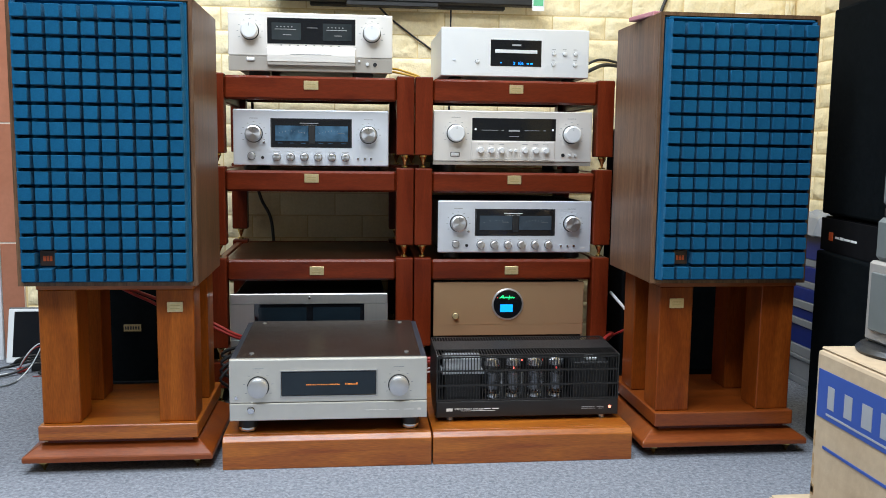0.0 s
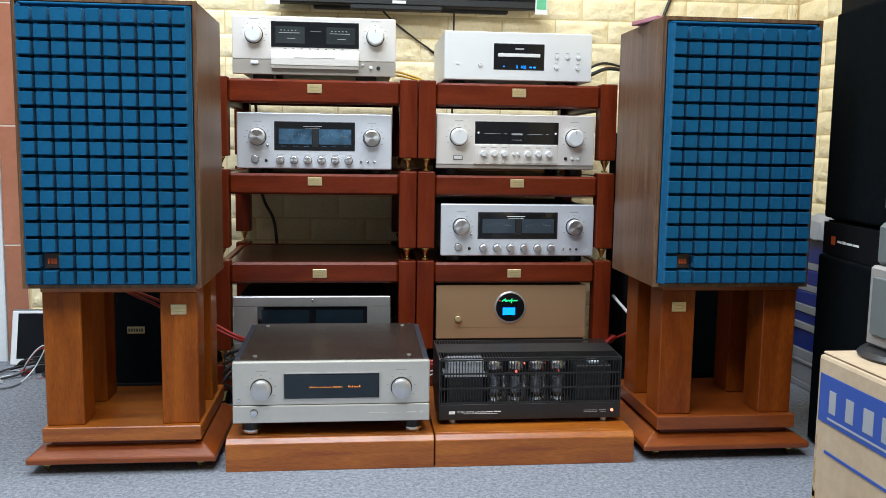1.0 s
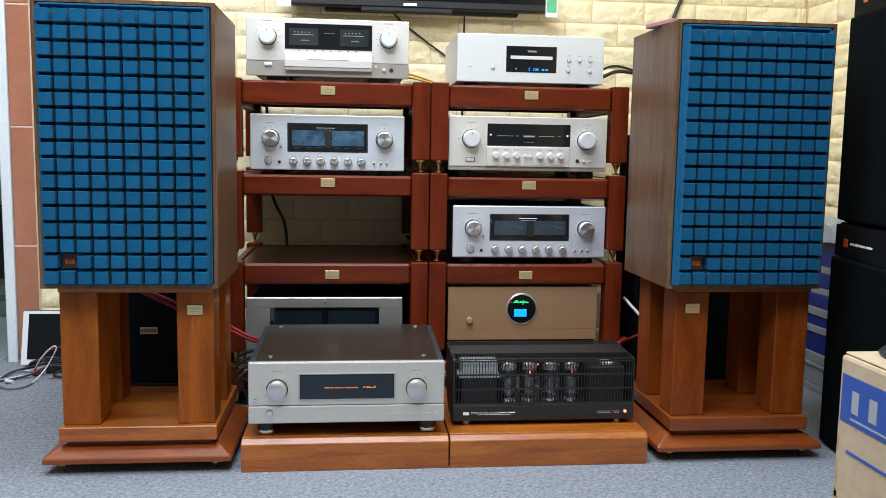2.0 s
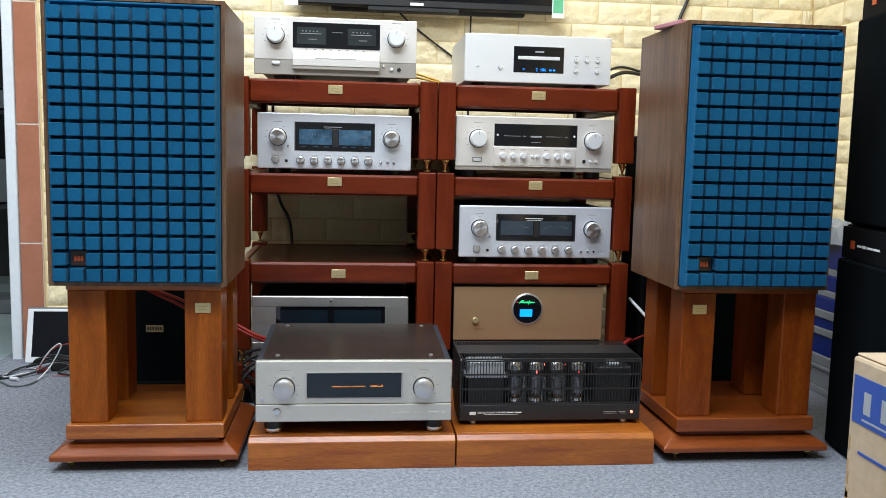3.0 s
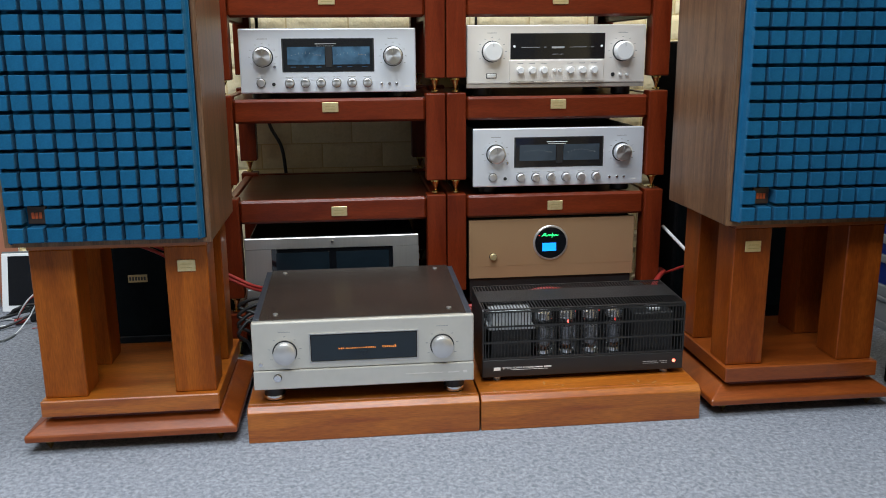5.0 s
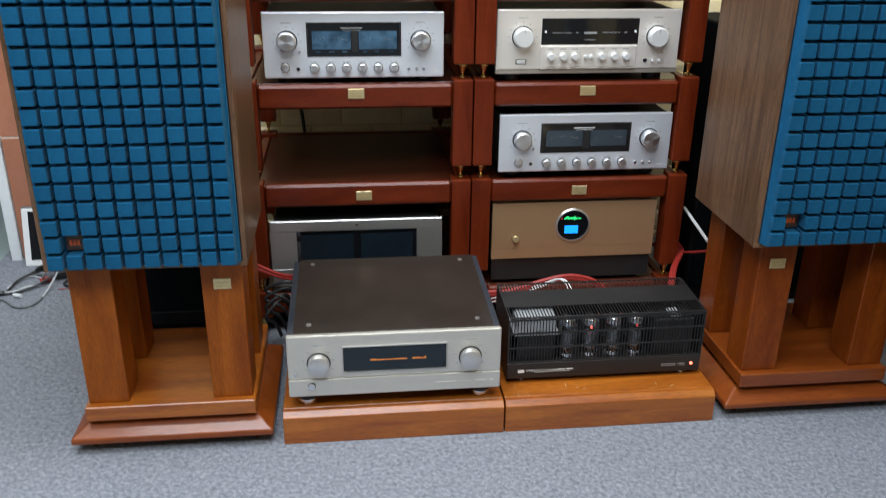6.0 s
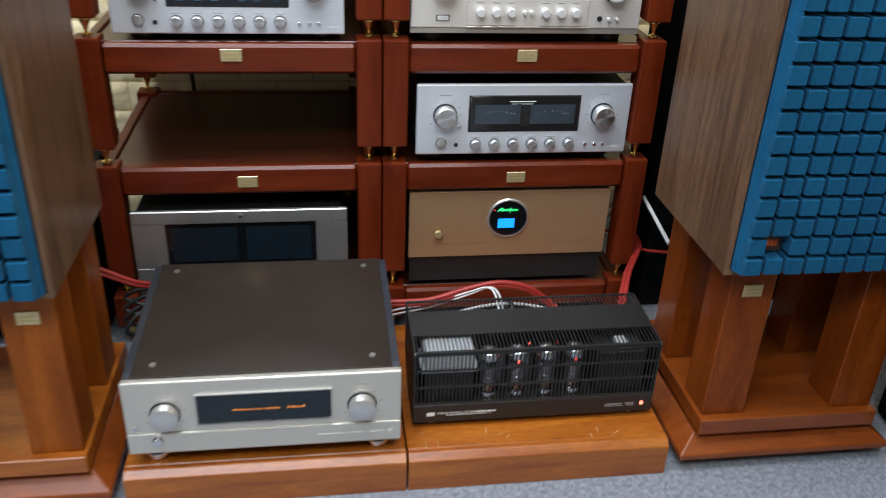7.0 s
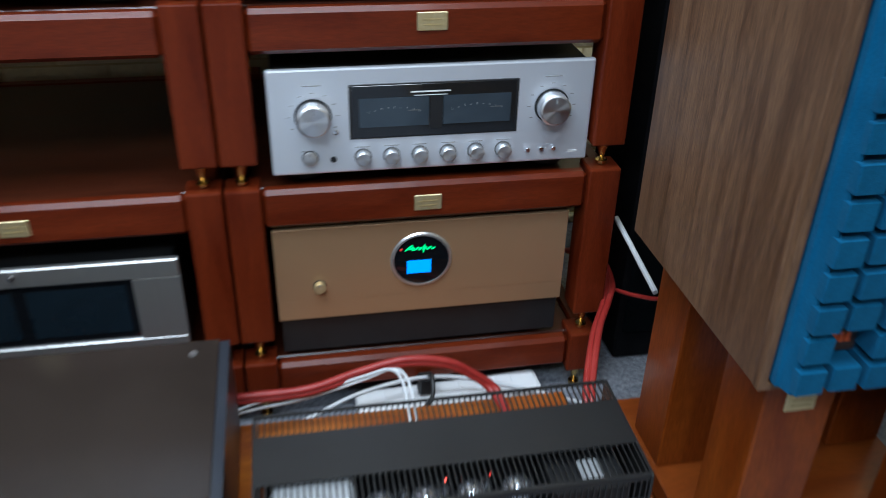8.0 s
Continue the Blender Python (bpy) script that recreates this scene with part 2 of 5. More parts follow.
M_BRICK.node_tree.nodes["Bump"].inputs["Distance"].default_value = 0.006
M_FOAM.node_tree.nodes["Principled BSDF"].inputs["Sheen Weight"].default_value = 0.13
M_FOAM.node_tree.nodes["Principled BSDF"].inputs["Sheen Roughness"].default_value = 0.4
M_FOAM.node_tree.nodes["Principled BSDF"].inputs["Sheen Tint"].default_value = (0.45, 0.78, 1.0, 1)
for m_, level in ((M_CLOTH, 0.05), (M_FOAM, 0.08), (M_FOAM_BASE, 0.05), (M_CARPET, 0.1), (M_CABINET, 0.08), (M_BRICK, 0.35), (M_CHERRY, 0.22), (M_CHERRY_UP, 0.16), (M_TEAK, 0.55), (M_TEAK_UP, 0.18), (M_STAND_RED, 0.18), (M_STAND, 0.5), (M_WALNUT, 0.45), (M_BROWN_TOP, 0.32)):
    m_.node_tree.nodes["Principled BSDF"].inputs["Specular IOR Level"].default_value = level

# ---- mesh helpers ----


def box(bm, x0, x1, y0, y1, z0, z1, bevel=0.0, segs=1):
    made = bmesh.ops.create_cube(bm, size=1.0, matrix=Matrix.LocRotScale(((x0 + x1) / 2, (y0 + y1) / 2, (z0 + z1) / 2), None, (abs(x1 - x0), abs(y1 - y0), abs(z1 - z0))))
    if bevel:
        edges = list({e for v in made["verts"] for e in v.link_edges})
        bmesh.ops.bevel(bm, geom=edges, offset=bevel, segments=segs, affect="EDGES", profile=0.5)
    return bm


def boxm(*a, **k):
    return box(bmesh.new(), *a, **k)


def lathe(bm, profile, centre=(0, 0, 0), axis="z", segs=24):
    """A turned solid: profile is (radius, height) from one end to the other; axis z is up, axis y points towards the viewer (-y)."""
    rings = []
    for r, h in profile:
        ring = []
        for i in range(segs):
            a = 2 * math.pi * i / segs
            u, v = r * math.cos(a), r * math.sin(a)
            p = (u, v, h) if axis == "z" else ((u, -h, v) if axis == "y" else (h, u, v))
            ring.append(bm.verts.new((p[0] + centre[0], p[1] + centre[1], p[2] + centre[2])))
        rings.append(ring)
    for a, b in zip(rings, rings[1:]):
        for i in range(segs):
            f = bm.faces.new((a[i], a[(i + 1) % segs], b[(i + 1) % segs], b[i]))
            f.smooth = True
    bm.faces.new(rings[0][::-1])
    bm.faces.new(rings[-1])
    bmesh.ops.recalc_face_normals(bm, faces=bm.faces[:])
    for e in bm.edges:
        if len(e.link_faces) == 2 and e.calc_face_angle() > 0.45:
            e.smooth = False
    return bm


def sweep(bm, points, radius, segs=8, steps=8, flat=1.0):
    """A round cord through the points."""
    p = [Vector(q) for q in points]
    p = [2 * p[0] - p[1]] + p + [2 * p[-1] - p[-2]]
    line = []
    for i in range(1, len(p) - 2):
        for k in range(steps):
            t = k / steps
            a, b, c, d = p[i - 1:i + 3]
            line.append(0.5 * (2 * b + (c - a) * t + (2 * a - 5 * b + 4 * c - d) * t * t + (3 * b - a - 3 * c + d) * t ** 3))
    line.append(p[-2])
    rings = []
    for i, q in enumerate(line):
        w = (line[min(i + 1, len(line) - 1)] - line[max(i - 1, 0)]).normalized()
        side = w.cross(Vector((0, 0, 1)))
        side = side.normalized() if side.length > 1e-3 else Vector((1, 0, 0))
        up = side.cross(w).normalized()
        rings.append([bm.verts.new(q + radius * (math.cos(2 * math.pi * k / segs) * side + flat * math.sin(2 * math.pi * k / segs) * up)) for k in range(segs)])
    for a, b in zip(rings, rings[1:]):
        for k in range(segs):
            f = bm.faces.new((a[k], a[(k + 1) % segs], b[(k + 1) % segs], b[k]))
            f.smooth = True
    bm.faces.new(rings[0][::-1])
    bm.faces.new(rings[-1])
    bmesh.ops.recalc_face_normals(bm, faces=bm.faces[:])
    return bm


def prism(bm, outline, x0, x1):
    """An outline in (y, z), drawn out from x0 to x1."""
    a = [bm.verts.new((x0, y, z)) for y, z in outline]
    b = [bm.verts.new((x1, y, z)) for y, z in outline]
    n = len(outline)
    bm.faces.new(a)
    bm.faces.new(b[::-1])
    for i in range(n):
        bm.faces.new((a[i], b[i], b[(i + 1) % n], a[(i + 1) % n]))
    bmesh.ops.recalc_face_normals(bm, faces=bm.faces[:])
    return bm


def part(name, bm, mat, parent=None, label=""):
    me = bpy.data.meshes.new(name)
    bm.to_mesh(me)
    bm.free()
    me.materials.append(mat)
    ob = new(name, me)
    ob.parent = parent
    if label:
        tagged(ob, label)
    return ob


def thing(name, at, label, category, group="", turn=0.0):
    ob = new(name)
    ob.empty_display_size = 0.05
    ob.matrix_basis = pose(*at, 0, 0, turn)
    return tagged(ob, label, category, group)


def setting(name, bm, mat, label, category=""):
    return tagged(part(name, bm, mat), label, category or name.split("_")[0], kind="structure")


# ---- the large structure ----
WALL_Y, EAST_X, WEST_END = 3.2, 1.37, -1.345
setting("floor", boxm(-1.40, EAST_X, -2.6, WALL_Y + 0.3, -0.05, 0.0), M_CARPET, "speckled blue-grey carpet floor of the listening room")
setting("floor_hall", boxm(-3.4, -1.40, -2.6, 6.2, -0.05, -0.006), M_VINYL, "greenish grey smooth floor beyond the carpet", "floor")
wall_north = setting("wall_north", boxm(WEST_END + 0.012, EAST_X + 0.2, WALL_Y, WALL_Y + 0.18, 0.0, CEILING), M_JOINT, "yellow foam-brick panelled wall", "wall")
wall_east = setting("wall_east", boxm(EAST_X, EAST_X + 0.2, -2.6, WALL_Y, 0.0, CEILING), M_JOINT, "yellow foam-brick panelled side wall", "wall")
# unseen walls closing the room, darkened to hold down the ambient bounce
setting("wall_south", boxm(-3.4, EAST_X + 0.2, -2.8, -2.6, -0.05, CEILING), M_PLASTER, "unseen plain wall, darkened to cut bounced light", "wall")
setting("wall_west", boxm(-3.6, -3.4, -2.8, 6.4, -0.05, CEILING), M_PLASTER, "unseen plain wall, darkened to cut bounced light", "wall")
setting("wall_hall", boxm(-3.4, -1.17, 6.2, 6.4, -0.05, CEILING), M_PLASTER, "unseen plain wall, darkened to cut bounced light of the room beyond", "wall")
setting("wall_hall_side", boxm(WEST_END + 0.012, -1.17, WALL_Y + 0.18, 6.2, 0.0, CEILING), M_PLASTER, "unseen plain wall, darkened to cut bounced light of the room beyond", "wall")
setting("ceiling", boxm(-3.6, EAST_X + 0.2, -2.8, 6.4, CEILING, CEILING + 0.1), M_CEIL, "unseen plain ceiling, greyed to cut bounced light")
setting("trim_opening", boxm(WEST_END - 0.022, WEST_END + 0.010, WALL_Y - 0.022, WALL_Y + 0.2, -0.006, 2.2, bevel=0.003), M_WHITE, "white painted edge of the opening", "trim")

# tiled strip beside the opening
pier = tagged(part("wall_pier", boxm(WEST_END + 0.013, -1.262, WALL_Y - 0.0128, WALL_Y - 0.0005, 0.0, CEILING), M_GROUT), "terracotta tiled strip of wall with pale joints", "wall", kind="structure")
tile_bm = boxm(-0.0345, 0.0345, -0.006, 0.0, -0.1925, 0.1925, bevel=0.0012)
tile_me = bpy.data.meshes.new("tile")
tile_bm.to_mesh(tile_me)
tile_bm.free()
tile_me.materials.append(M_TILE)
for i in range(8):
    ob = new("tile", tile_me)
    ob.location = (-1.2975, WALL_Y - 0.0085, 0.195 + 0.39 * i - 0.0)
    ob.parent = pier

# ---- racks of stacked shelf units ----
RACK_Y = 2.626


def brass_spike(bm, x, y, z0, z1):
    h = z1 - z0
    lathe(bm, [(0.009, z0), (0.009, z0 + 0.12 * h), (0.0025, z0 + 0.16 * h), (0.006, z0 + 0.5 * h), (0.011, z0 + 0.82 * h), (0.012, z0 + 0.86 * h), (0.012, z1)], (x, y, 0), segs=14)


def shelf_unit(height, w, d, at, plated=True, spike=0.035, lip=0.008, rail=0.054, plate_drop=0.0355, plate_x=0.0, back=0.054):
    """One shelf unit: posts, rails, board, brass plate and brass spikes; lip is the rail's drop below the post tops; its origin is under the front's middle, at the tips of its spikes."""
    t = thing("rack_shelf_unit", at, "reddish cherry-wood hi-fi rack shelf unit on brass spikes", "rack", "stacked rack shelf units")
    pw, top = 0.048, height
    for sx in (-1, 1):
        for y0 in (0.0, d - pw):
            x0 = sx * (w / 2 - pw / 2)
            part("post", boxm(x0 - pw / 2, x0 + pw / 2, y0, y0 + pw, spike, top, bevel=0.003, segs=2), M_CHERRY_UP, t)
            bm = bmesh.new()
            brass_spike(bm, x0, y0 + pw / 2, 0.001, spike)
            part("spike", bm, M_BRASS, t, "polished brass spike and cup")
    part("front_rail", boxm(-w / 2 + pw + 0.0005, w / 2 - pw - 0.0005, 0.005, 0.029, top - lip - rail, top - lip, bevel=0.006), M_CHERRY, t)
    part("back_rail", boxm(-w / 2 + pw + 0.0005, w / 2 - pw - 0.0005, d - 0.029, d - 0.005, top - 0.008 - back, top - 0.008, bevel=0.003), M_CHERRY, t)
    for sx in (-1, 1):
        x0 = sx * (w / 2 - 0.02)
        part("side_rail", boxm(x0 - 0.011, x0 + 0.011, pw + 0.0005, d - pw - 0.0005, top - 0.008 - rail, top - 0.008, bevel=0.003), M_CHERRY, t)
    part("shelf_board", boxm(-w / 2 + 0.033, w / 2 - 0.033, 0.0295, d - 0.0295, top - 0.030, top - 0.010, bevel=0.002), M_BOARD, t, "brown lacquered shelf board, darkened for the shade under the shelf above")
    if plated:
        plate = part("nameplate", boxm(plate_x - 0.0195, plate_x + 0.0195, 0.0025, 0.0048, top - plate_drop - 0.0118, top - plate_drop + 0.0118, bevel=0.0008), M_PLATE, t, "small brass nameplate")
        bm = bmesh.new()
        for k in range(2):
            box(bm, plate_x - 0.012, plate_x + 0.012, 0.0021, 0.0027, top - plate_drop - 0.005 + 0.007 * k, top - plate_drop - 0.0037 + 0.007 * k)
        part("mark", bm, M_PLATE_MARK, plate)
    return t


RW, RD = 0.559, 0.52
for cx, low_x in ((-0.2915, 0.0125), (0.2705, -0.0025)):
    shelf_unit(0.118, RW, RD, (cx, RACK_Y, 0.001), plated=False, spike=0.045)
    shelf_unit(0.291, RW, RD, (cx, RACK_Y, 0.120), spike=0.040, lip=0.005, rail=0.058, plate_x=low_x)
    shelf_unit(0.249, RW, RD, (cx, RACK_Y, 0.412), lip=0.010, rail=0.057, plate_drop=0.0300)
    shelf_unit(0.248, RW, RD, (cx, RACK_Y, 0.662), lip=0.005, rail=0.064, plate_drop=0.0290, back=0.044)

# ---- wooden platforms ----


def platform(cx, label):
    t = thing("amplifier_platform", (cx, 2.137, 0), label, "platform", "wooden amplifier platforms")
    w, d, h = 0.466, 0.411, 0.074
    a = 0.026
    bm = prism(bmesh.new(), [(0, 0), (0, h - 0.011), (0.0115, h), (0.022, h), (0.022, 0)], -w / 2, w / 2)
    bmesh.ops.bevel(bm, geom=[e for e in bm.edges], offset=0.0012, segments=1, affect="EDGES")
    part("front_board", bm, M_TEAK, t)
    top = part("top_board", boxm(-w / 2, w / 2, 0.0221, d, h - a, h, bevel=0.0012), M_TEAK, t)
    for s in (-1, 1):
        part("side_board", boxm(s * w / 2 - 0.02 * (s > 0), s * w / 2 + 0.02 * (s < 0), 0.0222, d - 0.0202, 0.0, h - a - 0.0002), M_TEAK, t)
    part("back_board", boxm(-w / 2, w / 2, d - 0.02, d, 0.0, h - a - 0.0002), M_TEAK, t)
    rnd = random.Random(int(cx * 1000))
    for k in range(9):
        x, y, g = rnd.uniform(-w / 2 + 0.02, w / 2 - 0.02), rnd.uniform(0.026, 0.066), rnd.uniform(0.4, 1.9)
        m = pose(x, y, h + 0.0002, 0, 0, math.degrees(g))
        bm = bmesh.new()
        bmesh.ops.create_cube(bm, size=1.0, matrix=m @ Matrix.Diagonal((rnd.uniform(0.008, 0.020), 0.0014, 0.0003, 1)))
        part("scratch", bm, M_SCRATCH, top, "pale scratch")


platform(-0.2345, "glossy orange-brown teak platform on the carpet under the champagne amplifier")
platform(0.2350, "scuffed orange-brown teak platform on the carpet under the valve amplifier")

# ---- loudspeaker stands and loudspeakers ----


def speaker_stand(at, side, label, post_mat, flat_mat):
    t = thing("speaker_stand", at, label, "stand", "loudspeaker stands")
    w, d = 0.405, 0.36
    bm = bmesh.new()
    lo, hi = [], []
    for x, y in ((-w / 2, 0), (w / 2, 0), (w / 2, d), (-w / 2, d)):
        lo.append((x, y))
        s = 0.034
        hi.append((x - math.copysign(s, x), y + (s if y == 0 else -s)))
    rings = [[bm.verts.new((x, y, z)) for x, y in ring] for ring, z in ((lo, 0.026), (lo, 0.039), (hi, 0.062))]
    for a, b in zip(rings, rings[1:]):
        for i in range(4):
            bm.faces.new((a[i], a[(i + 1) % 4], b[(i + 1) % 4], b[i]))
    bm.faces.new(rings[0][::-1])
    bm.faces.new(rings[-1])
    bmesh.ops.bevel(bm, geom=bm.edges[:], offset=0.002, segments=1, affect="EDGES")
    part("base", bm, M_STAND, t)
    part("shadow_gap", boxm(-0.155, 0.155, 0.03, d - 0.03, 0.0622, 0.0718), M_CHERRY, t)
    part("plinth", boxm(-0.170, 0.170, 0.014, d - 0.014, 0.0720, 0.105, bevel=0.002), flat_mat, t)
    for x in (-1, 1):
        for y0 in (0.030, 0.206):
            part("post", boxm(x * 0.124 - 0.040, x * 0.124 + 0.040, y0, y0 + 0.080, 0.1052, 0.403, bevel=0.002), post_mat, t)
            bm = lathe(bmesh.new(), [(0.0015, 0.001), (0.010, 0.016), (0.012, 0.018), (0.012, 0.0258)], (x * 0.165, 0.03 if y0 < 0.1 else d - 0.03, 0), segs=14)
            part("spike", bm, M_BRASS, t, "brass cone spike")
    part("top_plate", boxm(-0.166, 0.166, 0.026, 0.292, 0.4032, 0.4168, bevel=0.002), flat_mat, t)
    plate = part("nameplate", boxm(side * 0.124 - 0.017, side * 0.124 + 0.017, 0.0275, 0.0298, 0.353, 0.376, bevel=0.0008), M_PLATE, t, "small brass nameplate")
    bm = bmesh.new()
    for k in range(2):
        box(bm, side * 0.124 - 0.011, side * 0.124 + 0.011, 0.0271, 0.0276, 0.360 + 0.007 * k, 0.3613 + 0.007 * k)
    part("mark", bm, M_PLATE_MARK, plate)
    return t


def foam_block_mesh(k):
    """A soft foam cube, pillowed and a little uneven."""
    rnd = random.Random(40 + k)
    bm = bmesh.new()
    s = 0.0134
    levels = [(s, 0.0), (s, -0.0262), (s * 0.985, -0.0286), (s * 0.94, -0.0297)]
    rings = []
    for h, y in levels:
        j = [rnd.uniform(-0.0003, 0.0003) for _ in range(8)]
        c = h * 0.92
        pts = [(-h, -c), (-c, -h), (c, -h), (h, -c), (h, c), (c, h), (-c, h), (-h, c)]
        rings.append([bm.verts.new((x + j[i], y + rnd.uniform(-0.0002, 0.0002), z - j[i])) for i, (x, z) in enumerate(pts)])
    for a, b in zip(rings, rings[1:]):
        for i in range(8):
            bm.faces.new((a[i], a[(i + 1) % 8], b[(i + 1) % 8], b[i]))
    bm.faces.new(rings[-1])
    bmesh.ops.recalc_face_normals(bm, faces=bm.faces[:])
    me = bpy.data.meshes.new("foam_block")
    bm.to_mesh(me)
    bm.free()
    me.materials.append(M_FOAM)
    return me


FOAM = [foam_block_mesh(k) for k in range(6)]


def loudspeaker(at, w, label):
    t = thing("loudspeaker", at, label, "loudspeaker", "blue-grilled loudspeakers")
    h, d = 0.604, 0.305
    bm = bmesh.new()
    box(bm, -w / 2, w / 2, 0.006, d, 0, h, bevel=0.0015)
    part("cabinet", bm, M_WALNUT, t, "walnut-veneered cabinet")
    bm = bmesh.new()
    e = 0.008
    box(bm, -w / 2, -w / 2 + e, -0.004, 0.0058, 0, h)
    box(bm, w / 2 - e, w / 2, -0.004, 0.0058, 0, h)
    box(bm, -w / 2 + e, w / 2 - e, -0.004, 0.0058, h - e, h)
    box(bm, -w / 2 + e, w / 2 - e, -0.004, 0.0058, 0, e)
    part("front_edge", bm, M_WALNUT, t)
    g = part("grille", boxm(-w / 2 + e + 0.003, w / 2 - e - 0.003, -0.003, 0.0055, e + 0.002, h - e - 0.003, bevel=0.001), M_FOAM_BASE, t, "blue foam grille of soft square blocks")
    xo, zo = w / 2 - e - 0.003, h - e - 0.003
    bm = bmesh.new()
    for q in (-1, 1):
        ends = [[bm.verts.new((q * (xo - a), b, z)) for a, b in ((0, -0.0031), (0, -0.0100), (0.0040, -0.0125), (0.0075, -0.0250), (0.0095, -0.0262), (0.0095, -0.0031))] for z in (e + 0.002, zo - 0.006)]
        for i in range(6):
            bm.faces.new((ends[0][i], ends[0][(i + 1) % 6], ends[1][(i + 1) % 6], ends[1][i]))
        bm.faces.new(ends[0][::-1])
        bm.faces.new(ends[1])
    bmesh.ops.recalc_face_normals(bm, faces=bm.faces[:])
    box(bm, -xo + 0.0063, xo - 0.0063, -0.010, -0.0031, zo - 0.005, zo, bevel=0.0015)
    box(bm, -xo + 0.0063, xo - 0.0063, -0.014, -0.0031, e + 0.002, e + 0.006, bevel=0.0015)
    part("grille_rim", bm, M_FOAM, g)
    pw, ph = (w - 2 * e - 0.0125) / 10, 0.0337
    rnd = random.Random(int(abs(at[0]) * 1000))
    for i in range(10):
        for j in range(17):
            if (i, j) == (1, 1):
                continue
            ob = new("foam_block", FOAM[rnd.randrange(6)])
            ob.matrix_basis = Matrix.LocRotScale((-(w / 2 - e - 0.00625) + (i + 0.5) * pw, -0.0022, e + 0.0020 + (j + 0.5) * ph), Euler((0, rnd.uniform(-0.005, 0.005), 0)), (1.025, rnd.uniform(0.95, 1.03), 1.0))
            ob.parent = g
    bx, bz = -(w / 2 - e - 0.00625) + 1.5 * pw, e + 0.0020 + 1.5 * ph
    b = part("badge", boxm(bx - 0.0165, bx + 0.0165, -0.0100, -0.0032, bz - 0.0165, bz + 0.0165, bevel=0.001), M_BADGE, t, "dark maker's badge with an orange mark")
    bm = bmesh.new()
    for k in range(3):
        box(bm, bx - 0.0095 + 0.0066 * k, bx - 0.0045 + 0.0066 * k, -0.0110, -0.0098, bz - 0.006, bz + 0.005)
    part("mark", bm, M_ORANGE, b, "orange mark")
    return t


speaker_stand((-0.6915, 2.137, 0.0), 1, "orange-brown teak loudspeaker stand with four posts and sloping base", M_TEAK_UP, M_TEAK)
speaker_stand((0.6965, 2.137, 0.0), -1, "dark red-brown teak loudspeaker stand with four posts and sloping base", M_STAND_RED, M_STAND)
loudspeaker((-0.696, 2.135, 0.4172), 0.370, "walnut loudspeaker with blue foam block grille on a teak stand")
loudspeaker((0.679, 2.135, 0.4172), 0.370, "walnut loudspeaker with blue foam block grille and things on top")

# ---- hi-fi units ----


def knob(t, x, z, r, depth, face_y, mat, ring=True, name="knob", dome=False):
    rim = [(r, 0.0005), (r, depth * 0.84), (r * 0.97, depth * 0.93), (r * 0.90, depth * 0.98)]
    rim += [(r * 0.6, depth * 1.10), (r * 0.3, depth * 1.16), (0.0005, depth * 1.18)] if dome else [(r * 0.86, depth), (0.0005, depth)]
    k = part(name, lathe(bmesh.new(), rim, (0, 0, 0), "y", 32), mat, t)
    k.location = (x, face_y, z)
    if ring:
        part("ring", lathe(bmesh.new(), [(r * 1.10, 0.0002), (r * 1.10, 0.0012), (r * 1.02, 0.0014)], (0, 0, 0), "y", 32), M_BLACK, k, "dark ring round the knob")
        if not dome:
            part("pointer", boxm(-0.0006, 0.0006, -depth - 0.0006, -depth + 0.0004, r * 0.45, r * 0.85), M_GREY_INK, k)
    return k


def ticks(t, x, z, r, face_y, mat, n=7, word=True):
    """Printed scale round a knob, with a short line of unreadable print above."""
    bm = bmesh.new()
    for k in range(n):
        a = math.radians(210 - 240 * k / (n - 1))
        cx, cz = x + r * 1.45 * math.cos(a), z + r * 1.45 * math.sin(a)
        box(bm, cx - 0.0022, cx + 0.0022, face_y - 0.0004, face_y + 0.0003, cz - 0.0005, cz + 0.0005)
    if word:
        box(bm, x - 0.012, x + 0.012, face_y - 0.0004, face_y + 0.0003, z + r * 1.85, z + r * 1.85 + 0.0013)
    tagged(part("print", bm, mat, t), kind="stuff")


def feet(t, w, d, h, r=0.024, mat=None, ring=None, inset=0.045, front=0.05):
    for x in (-w / 2 + inset, w / 2 - inset):
        for y in (front, d - 0.05):
            f = part("foot", lathe(bmesh.new(), [(r * 0.92, 0.0), (r, 0.003), (r, h - 0.003), (r * 0.92, h)], (x, y, 0), segs=20), mat or M_BLACK, t)
            if ring:
                part("foot_ring", lathe(bmesh.new(), [(r * 1.03, 0.003), (r * 1.04, 0.005), (r * 1.04, 0.0095), (r * 1.02, 0.011)], (x, y, 0), segs=20), ring, f)


def face_plate(t, w, z0, z1, thick, mat, bevel=0.0025):
    return part("face_plate", boxm(-w / 2, w / 2, 0.0, thick, z0, z1, bevel=bevel, segs=2), mat, t)


def bar_row(rows, mat, t, name="print"):
    """Plain bars for print that cannot be read: x0, x1, y, z0, z1."""
    for x0, x1, y, z0, z1 in rows:
        part(name, boxm(x0, x1, y - 0.0004, y + 0.0004, z0, z1), mat, t)


